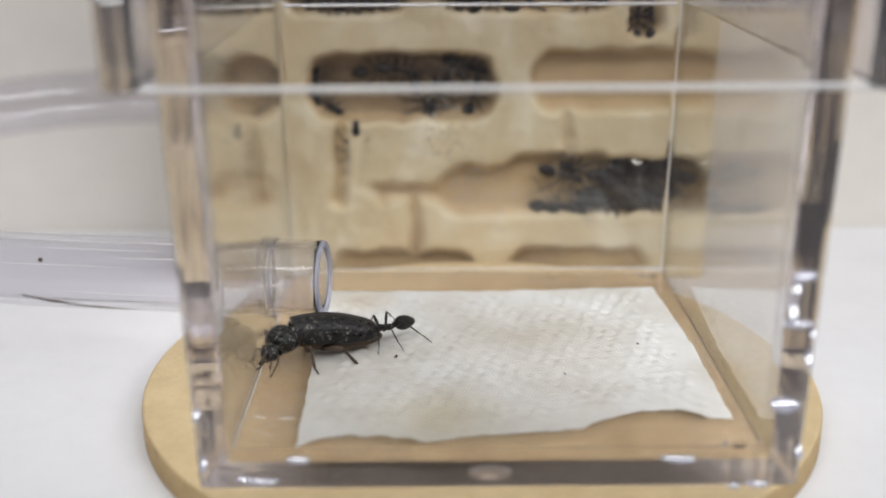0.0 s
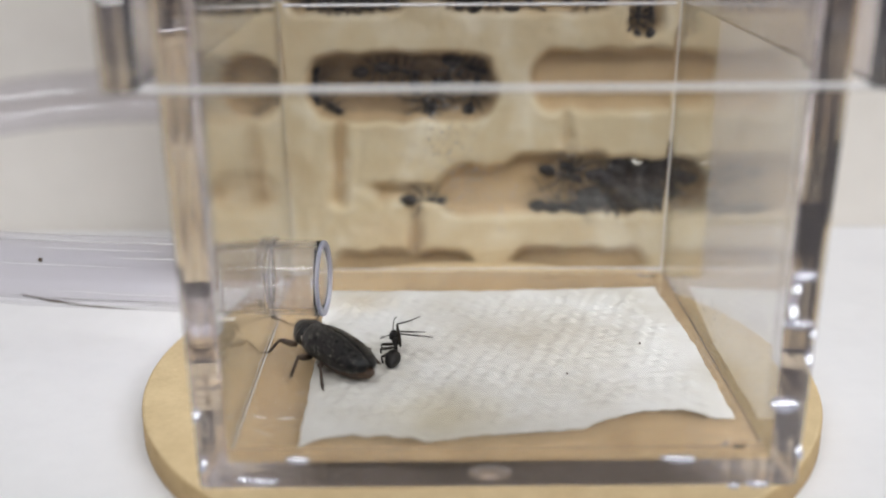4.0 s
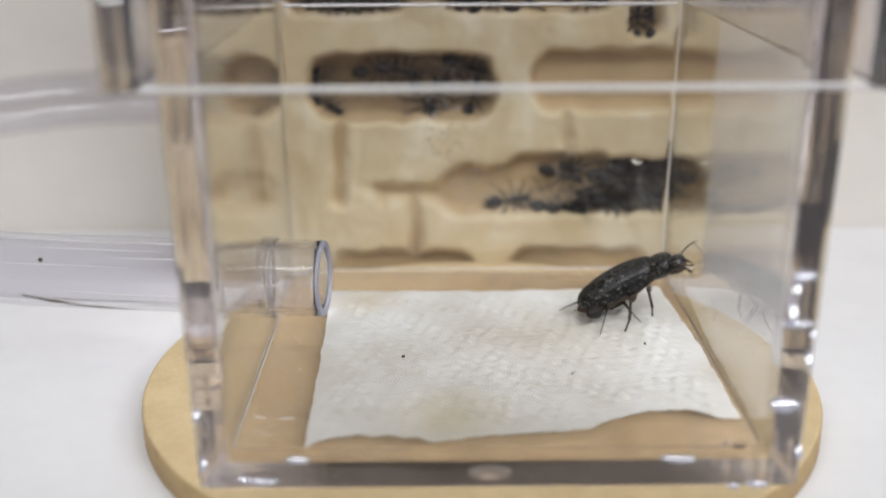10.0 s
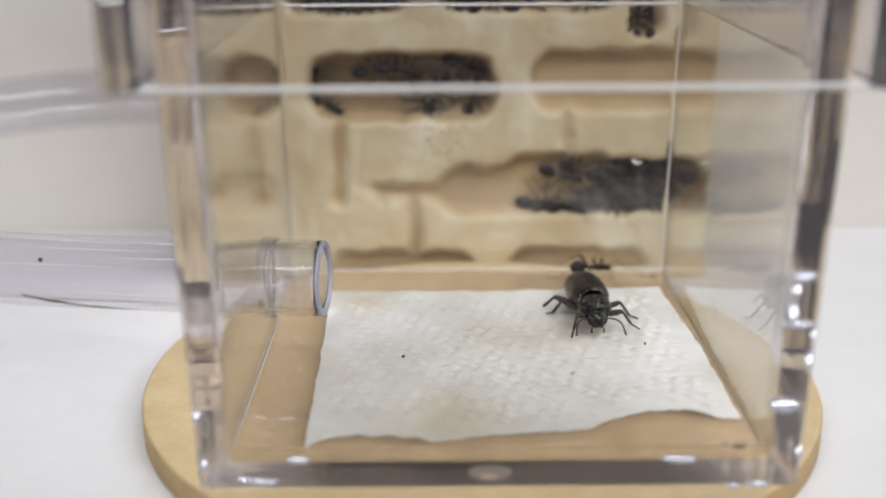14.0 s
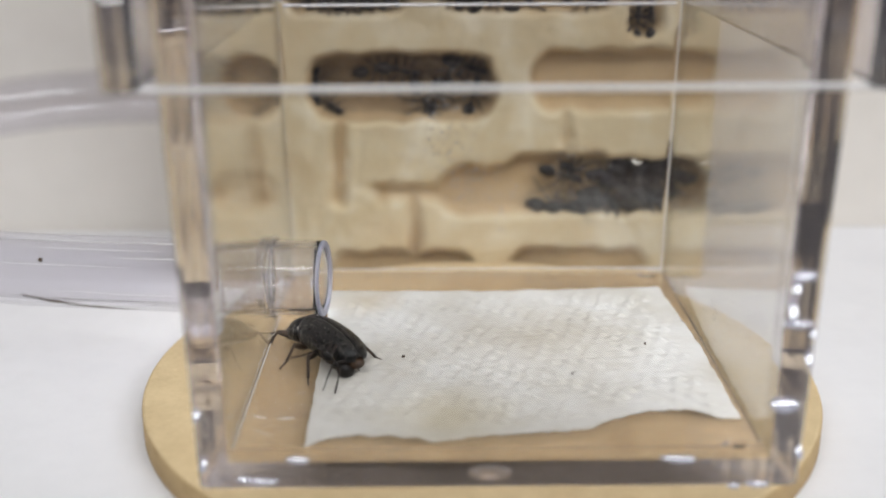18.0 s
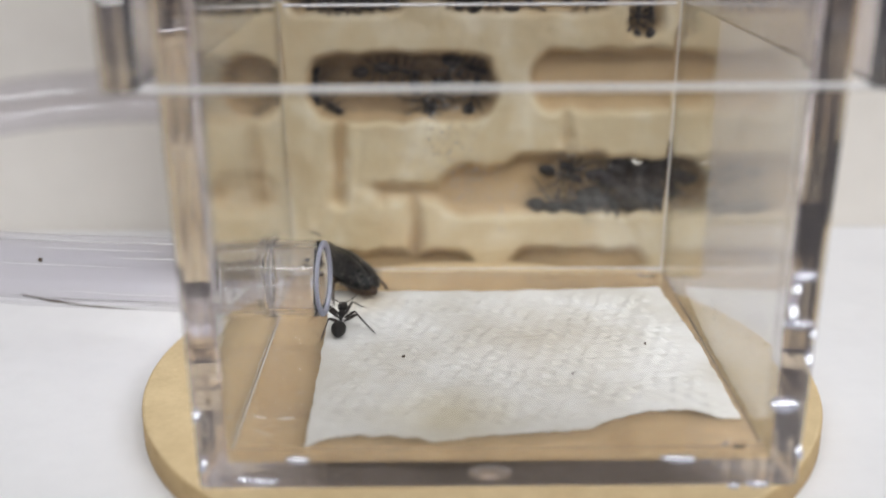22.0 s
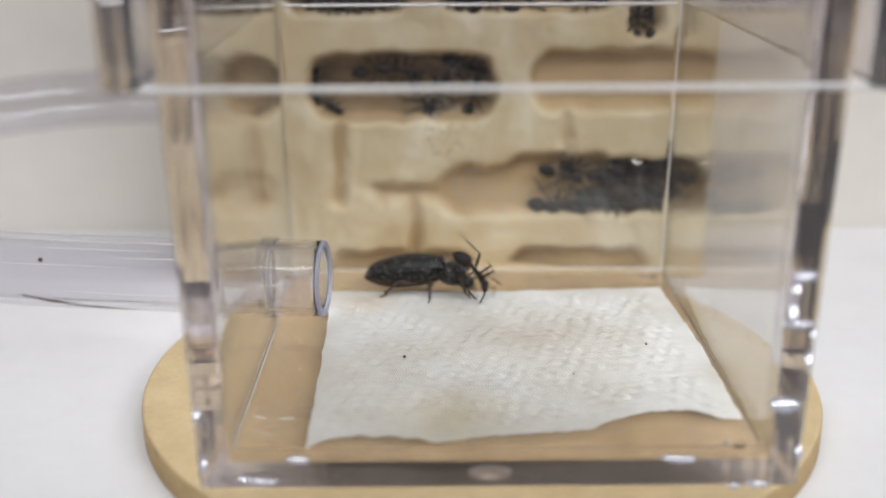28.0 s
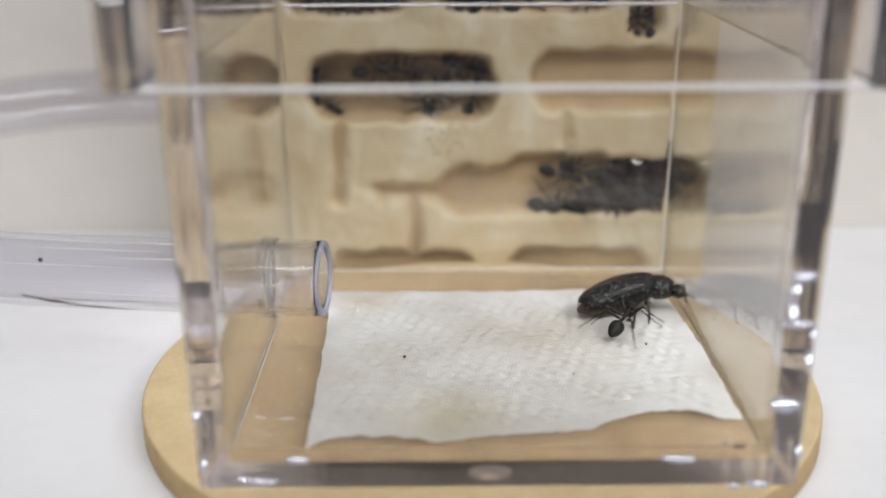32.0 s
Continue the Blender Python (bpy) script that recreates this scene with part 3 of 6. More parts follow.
def nest():
    ob = thing("ant_nest", at(0, NEST_Y, TABLE_Z), "cream plaster ant nest block with brown carved chambers", "ant nest")
    x0, x1, h, depth, step = -40.0, 34.0, 60.0, 20.0, 0.4
    nx, nz = int((x1 - x0) / step), int(h / step)
    bm = bmesh.new()
    grid = []
    for j in range(nz + 1):
        row = []
        for i in range(nx + 1):
            x, z = x0 + (x1 - x0) * i / nx, h * j / nz
            y = carved(x, z + TABLE_Z) if 0 < i < nx and 0 < j < nz else 0.0
            row.append(bm.verts.new((x, y + 0.12 * noise.noise(Vector((x * 0.8, z * 0.8, 9))), z)))
        grid.append(row)
    for j in range(nz):
        for i in range(nx):
            bm.faces.new((grid[j][i], grid[j][i + 1], grid[j + 1][i + 1], grid[j + 1][i]))
    rim = grid[0] + [r[-1] for r in grid[1:]] + grid[-1][-2::-1] + [r[0] for r in grid[-2:0:-1]]
    back = [bm.verts.new((v.co.x, depth, v.co.z)) for v in rim]
    for k in range(len(rim)):
        bm.faces.new((rim[k], rim[(k + 1) % len(rim)], back[(k + 1) % len(rim)], back[k]))
    bm.faces.new(back)
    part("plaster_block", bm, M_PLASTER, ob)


nest()


# ---------------------------------------------------------------- tissue paper
def tissue():
    ob = thing("tissue_sheet", at(0, 0, 0), "white embossed tissue with one torn edge, lying in the box", "tissue paper")
    nu, nv = 260, 220
    LEFT_V, LEFT_X = [0.0, 0.35, 0.58, 0.75, 0.9, 1.0], [-19.02, -18.08, -17.72, -17.77, -17.66, -17.53]
    left = lambda v: float(np.interp(v, LEFT_V, LEFT_X)) + 0.1 * math.sin(9 * v)
    right = lambda v: 22.3 + 1.1 * min(v * 2, 1)
    fx = [0, 0.05, 0.10, 0.20, 0.31, 0.36, 0.51, 0.64, 0.69, 0.80, 0.90, 0.955, 1.0]
    fy = [-22.6, -20.9, -20.6, -20.6, -21.9, -21.0, -20.2, -19.6, -17.9, -15.9, -15.9, -17.6, -17.7]
    bm = bmesh.new()
    rows = []
    for j in range(nv + 1):
        v = j / nv
        row = []
        for i in range(nu + 1):
            u = i / nu
            yb = 17.0 + 0.45 * noise.noise(Vector((u * 14, 0, 2))) - 0.8 * math.sin(math.pi * u) + 0.6 * u
            yf = float(np.interp(u, fx, fy)) + 0.5 * noise.noise(Vector((u * 30, 3, 2))) + 0.25 * noise.noise(Vector((u * 110, 3, 2)))
            x = left(v) + (right(v) - left(v)) * u + 0.2 * noise.noise(Vector((0, v * 16, 7)))
            y = yb + (yf - yb) * v
            fade = min(min(u, 1 - u, v, 1 - v) * 12, 1)
            a = x + 0.30 * y + 0.5 * noise.noise(Vector((x * 0.22, y * 0.22, 1)))
            b = y - 0.16 * x + 0.5 * noise.noise(Vector((x * 0.22, y * 0.22, 6)))
            quilt = (0.5 + 0.5 * math.cos(2 * math.pi * (a / 1.95 + 0.5 * (math.floor(b / 1.45) % 2)))) * (0.5 - 0.5 * math.cos(2 * math.pi * b / 1.45))
            worn = 0.55 + 0.45 * noise.noise(Vector((x * 0.16, y * 0.2, 12)))
            z = 0.10 + fade * (0.46 * quilt * max(worn, 0.2) + 0.20 * noise.noise(Vector((x * 0.9 + y * 0.2, y * 0.9 - x * 0.1, 2)))
                               + 0.35 * max(noise.noise(Vector((x * 0.10, y * 0.13, 5))), -0.25) + 0.06)
            row.append((x, y, max(z, 0.07)))
        rows.append(row)
    top = [[bm.verts.new(p) for p in r] for r in rows]
    low = [[bm.verts.new((p[0], p[1], 0.03)) for p in r] for r in rows]
    for j in range(nv):
        for i in range(nu):
            bm.faces.new((top[j][i], top[j][i + 1], top[j + 1][i + 1], top[j + 1][i]))
    edge = lambda g: g[0] + [r[-1] for r in g[1:]] + g[-1][-2::-1] + [r[0] for r in g[-2:0:-1]]
    e0, e1 = edge(top), edge(low)
    for k in range(len(e0)):
        bm.faces.new((e0[k], e0[(k + 1) % len(e0)], e1[(k + 1) % len(e0)], e1[k]))
    bm.faces.new(e1)
    sheet = part("sheet", bm, M_PAPER, ob)
    for f in sheet.data.polygons:
        f.use_smooth = f.normal.z > 0.55
    return ob


paper = tissue()


def crumb(x, y, z, r, label):
    bm = bmesh.new()
    bmesh.ops.create_icosphere(bm, subdivisions=2, radius=r)
    for v in bm.verts:
        v.co *= 1 + 0.5 * noise.noise(v.co * 3 + Vector((x, y, 0)))
        v.co.x, v.co.z = v.co.x * 0.75, v.co.z * 0.6
    return tagged(part("crumb", bm, M_CRUMB, None, m=at(x, y, z)), label, "crumb", "crumbs on the tissue")


CRUMBS = [crumb(-9.0, -3.7, 0.42, 0.22, "dark brown crumb on the white tissue"), crumb(17.3, -0.7, 0.42, 0.17, "tiny dark crumb on the white tissue"),
          crumb(22.7, 5.6, 0.42, 0.16, "tiny dark crumb on the white tissue"), crumb(8.5, -8.3, 0.42, 0.15, "tiny grey-brown crumb on the white tissue")]


# ---------------------------------------------------------------- beetle
def elytron(side):
    """One wing case: a curved shell from the midline down to the side edge."""
    bm = bmesh.new()
    loops = []
    for i in range(29):
        u = i / 28
        w = 2.2 * min((u + 0.16) / 0.34, 1) ** 0.45 * max(1 - ((u - 0.6) / 0.41) ** 2.3, 0.0006) ** 0.5 if u > 0.6 else 2.2 * min((u + 0.16) / 0.34, 1) ** 0.45
        h = 2.2 * (0.80 + 0.2 * math.sin(math.pi * min(u * 1.3, 1))) * (max(1 - ((u - 0.58) / 0.43) ** 2.6, 0.0006) ** 0.5 if u > 0.58 else 1)
        loop = []
        for k in range(15):
            a = radians(90 - 104 * k / 14)
            loop.append((-u * 9.7, side * (0.03 + w * math.cos(a)), h * math.sin(a) - 0.1))
        for k in range(6):
            a = radians(-14 + 104 * k / 5)
            loop.append((-u * 9.7, side * (0.03 + 0.86 * w * math.cos(a)), 0.80 * h * math.sin(a) - 0.12))
        loops.append(loop)
    rings(bm, loops)
    return bm


def leg(parent, name, hip, knee, ankle, toe, r, mat):
    """A leg that turns about its hip: thigh, with the shin and the foot as pieces of it."""
    hip, knee, ankle, toe = (Vector(p) for p in (hip, knee, ankle, toe))
    k, a, t = knee - hip, ankle - hip, toe - hip
    thigh = part(name, spine([k * 0, k * 0.3, k * 0.65, k * 0.95, k * 1.02], [r * 0.7, r * 1.15, r * 1.2, r * 0.85, r * 0.4], 10), mat, parent, m=at(*hip))
    part("shin", spine([k, k.lerp(a, 0.4), k.lerp(a, 0.85), a], [r * 0.55, r * 0.55, r * 0.62, r * 0.4], 8), mat, thigh)
    pts, rad = [], []
    for i in range(9):
        pts.append(a.lerp(t, i / 8) + Vector((0, 0, 0.06 * math.sin(i * math.pi / 8))))
        rad.append(r * (0.42 if i % 2 else 0.3))
    part("foot", spine(pts, rad, 6), mat, thigh)
    return thigh


def feeler(parent, base, points, r, mat, beads=10):
    path = smooth_path([base, *points], 6)
    step = max(len(path) // beads, 1)
    return part("antenna", spine(path, [r * (1.15 if i % step < step - 1 else 0.75) * (0.75 + 0.35 * i / len(path)) for i in range(len(path))], 8), mat, parent)


def make_beetle():
    ob = thing("black_beetle", at(0, 0, 3), "black darkling beetle dusted with plaster, attacked by an ant", "beetle")
    part("wing_case", elytron(1), M_ELYTRA, ob, "black grooved wing case")
    part("wing_case", elytron(-1), M_ELYTRA, ob, "black grooved wing case")
    part("abdomen", blob(-10.15, 1.8, 1.15, 2.1, flat=1.35, at0=(0, 0, -0.55), profile=lambda u: 1 - 0.5 * max(u - 0.6, 0)), M_BELLY, ob, "reddish-brown abdomen")
    front = part("pronotum", blob(2.9, 1.98, 1.55, 3.0, at0=(0.02, 0, -0.1), profile=lambda u: 1 - 0.22 * u * u, flat=0.9), M_SHIELD, ob, "pitted black neck shield")
    part("head", blob(1.9, 1.15, 0.92, 2.4, at0=(2.5, 0, -0.35), flat=0.8), M_SHIELD, front)
    for s in (1, -1):
        part("eye", blob(0.62, 0.34, 0.40, 2.0, 12, 8, at0=(2.9, s * 0.93, -0.25)), M_EYE, front)
        part("mandible", spine([(4.15, s * 0.35, -0.55), (4.5, s * 0.40, -0.62), (4.75, s * 0.12, -0.66)], [0.18, 0.14, 0.04], 8), M_BELLY, front)
        feeler(front, (3.6, s * 0.9, -0.15), [(4.2, s * 1.7, 0.2), (5.3, s * 2.4, 0.3), (6.9, s * 2.7, -0.2)], 0.14, M_BLEG)
        part("palp", spine([(4.1, s * 0.5, -0.75), (4.5, s * 0.7, -1.05), (4.65, s * 0.65, -1.35)], [0.09, 0.09, 0.11], 6), M_BLEG, front)
    # plaster dust caught in the groove behind the neck shield
    rng, bm = random.Random(8), bmesh.new()
    for k in range(26):
        a = radians(rng.uniform(5, 175))
        r = rng.uniform(0.05, 0.15)
        c = (rng.uniform(-0.25, 0.2), 1.62 * math.cos(a), 1.52 * math.sin(a) - 0.1)
        blob(r * 2.4, r * 1.5, r * 0.8, 2.0, 6, 4, at0=(c[0] - r, c[1], c[2]), bm=bm)
    part("dust_rim", bm, M_DUST, ob, "pale plaster dust in the neck groove")
    legs = []
    for s in (1, -1):
        legs.append(leg(ob, "front_leg", (1.6, s * 1.1, -1.1), (2.7, s * 2.7, -0.7), (3.3, s * 3.5, -2.2), (4.1, s * 4.1, -2.65), 0.29, M_BLEG))
        legs.append(leg(ob, "middle_leg", (-1.5, s * 1.5, -1.3), (-1.9, s * 3.4, -0.6), (-2.2, s * 4.5, -2.3), (-2.6, s * 5.5, -2.7), 0.29, M_BLEG))
        legs.append(leg(ob, "hind_leg", (-3.4, s * 1.5, -1.35), (-5.2, s * 3.2, -0.7), (-6.8, s * 4.0, -2.3), (-8.1, s * 4.6, -2.75), 0.31, M_BLEG))
    return ob, front, legs


def make_ant():
    ob = thing("black_ant", at(0, 0, 2), "black worker ant biting and chasing the beetle", "ant")
    part("thorax", blob(2.2, 0.48, 0.52, 2.2, 14, 14, at0=(-1.05, 0, 0), profile=lambda u: 0.72 + 0.28 * math.cos(2 * math.pi * (u - 0.8)), flat=0.9), M_ANT, ob)
    gaster = part("gaster", blob(-2.55, 0.98, 0.95, 2.0, 18, 14, at0=(-0.35, 0, 0.05), profile=lambda u: 1 - 0.42 * u ** 1.5), M_ANT, ob, "glossy pointed abdomen", m=at(-1.15, 0, 0))
    part("petiole", blob(-0.55, 0.22, 0.36, 2.0, 10, 8, at0=(0.05, 0, 0.02)), M_ANT, gaster)
    head = part("head", blob(1.35, 0.60, 0.48, 2.5, 16, 12, at0=(0.02, 0, 0), profile=lambda u: 1 - 0.18 * u), M_ANT, ob, m=at(1.05, 0, 0.1))
    for s in (1, -1):
        part("mandible", spine([(1.2, s * 0.25, -0.1), (1.5, s * 0.3, -0.15), (1.72, s * 0.06, -0.18)], [0.12, 0.1, 0.03], 6), M_LEG, head)
        part("eye", blob(0.22, 0.1, 0.14, 2.0, 8, 6, at0=(0.6, s * 0.5, 0.15)), M_EYE, head)
        part("antenna", spine(smooth_path([(1.0, s * 0.22, 0.2), (1.35, s * 0.95, 0.5), (1.6, s * 1.35, 0.6), (2.2, s * 1.5, 0.25), (2.7, s * 1.3, -0.1)], 3), 0.055, 6), M_LEG, head)
    legs = []
    for s in (1, -1):
        legs.append(leg(ob, "front_leg", (0.7, s * 0.3, -0.3), (1.45, s * 1.5, 0.7), (2.0, s * 2.7, -0.7), (2.5, s * 3.4, -1.42), 0.15, M_LEG))
        legs.append(leg(ob, "middle_leg", (0.15, s * 0.32, -0.35), (0.1, s * 1.8, 0.8), (-0.2, s * 3.2, -0.6), (-0.4, s * 4.1, -1.42), 0.15, M_LEG))
        legs.append(leg(ob, "hind_leg", (-0.5, s * 0.3, -0.35), (-1.5, s * 1.7, 0.95), (-3.0, s * 3.0, -0.5), (-3.9, s * 3.8, -1.42), 0.15, M_LEG))
    return ob, head, gaster, legs


beetle, beetle_front, beetle_legs = make_beetle()
ant, ant_head, ant_gaster, ant_legs = make_ant()


# ---------------------------------------------------------------- ants in the nest
def nest_ants():
    rng = random.Random(5)
    spots = [(11.4, 5.2), (13.2, 5.0), (12.4, 9.6), (13.9, 10.5), (21.3, 31.0), (23.2, 31.2), (7.0, 33.2), (14.5, 33.8), (17.0, 33.9)]
    turned = [(-21.8, 22.4, 84), (-20.2, 19.6, -36), (-13.0, 24.2, 8), (-9.9, 24.0, -12), (-6.9, 19.6, -62), (-4.9, 21.0, 60), (-3.4, 24.2, 48), (-0.8, 24.6, -20),
              (-0.2, 21.0, 74)]

    def heap(n, x0, x1, z0, z1):
        """Places strewn over a stretch of the face, where it is hollowed out."""
        found = []
        while len(found) < n:
            p = (rng.uniform(x0, x1), rng.uniform(z0, z1))
            if min(carved(p[0] + a, p[1] + b) for a in (-0.7, 0.7) for b in (-0.7, 0.7)) > 1.5:
                found.append(p)
        return found

    spots += heap(11, -22.5, -11.0, 31.6, 35.0) + heap(5, -3, 3, 33, 35)
    spots += heap(3, 16.5, 19.5, 5.6, 6.6) + heap(3, 18.0, 21.0, 9.6, 10.8) + heap(9, 19.5, 24, 5.8, 10.0) + heap(12, 23.0, 29, 5.8, 10.2)
    for x, z, *turn in spots + turned:
        m = at(x, NEST_Y + min(carved(x, z), 3.4) - 0.6 + rng.uniform(-0.4, 0.2), z, 90, 0, 0) @ pose(0, 0, 0, rng.uniform(-20, 20), rng.uniform(-15, 15), turn[0] if turn else rng.uniform(82, 98) if x > 21 and z > 28 else rng.uniform(-25, 25) if z < 7 else rng.uniform(0, 360))
        o = copy_thing(ant, m)
        o.name = "nest_ant"
        tagged(o, "black worker ant resting in a chamber of the plaster nest", "ant", "ants in the nest")
    walker = copy_thing(ant, at(-16.3, NEST_Y + 0.7, 13.8, 90, 0, -90))
    walker.name = "nest_ant"
    tagged(walker, "black worker ant walking along a tunnel of the plaster nest", "ant", "ants in the nest")
    return walker


tunnel_ant = nest_ants()


# ---------------------------------------------------------------- things that move
def travelled(ob, step=3):
    """How far a keyed thing has gone, in millimetres and with its turns counted, every few frames."""
    keys = ob.animation_data
    curves = [c for c in keys.action.layers[0].strips[0].channelbag(keys.action_slot).fcurves if c.data_path == "location"]
    turns = [c for c in keys.action.layers[0].strips[0].channelbag(keys.action_slot).fcurves if c.data_path == "rotation_quaternion"]
    out, far, last = [], 0.0, None
    for f in range(1, scene.frame_end + 1, step):
        here = Vector([c.evaluate(f) for c in curves]) / MM
        q = Vector([c.evaluate(f) for c in turns])
        if last:
            far += (here - last[0]).length + 5.0 * (q - last[1]).length
        last = (here, q)
        out.append(((f - 1) / FPS, far))
    return out


def stepping(legs, ob, stride, swing, lift, shiver):
    """Key the legs as a tripod gait driven by the way that the body has gone."""
    way = travelled(ob)
    for i, l in enumerate(legs):
        side = 1 if i < 3 else -1
        phase = math.pi * ((i % 3 + (i > 2)) % 2)
        base = l.matrix_basis.copy()
        rows = []
        for t, far in way:
            a = 2 * math.pi * far / stride + phase
            sway = swing * math.sin(a) + shiver * math.sin(2.1 * t + 1.7 * i)
            up = lift * max(math.cos(a), 0) * (1 if far > 0.01 else 0)
            rows.append((t, base @ pose(0, 0, 0, side * up, 0, side * -sway)))
        walk(l, rows)


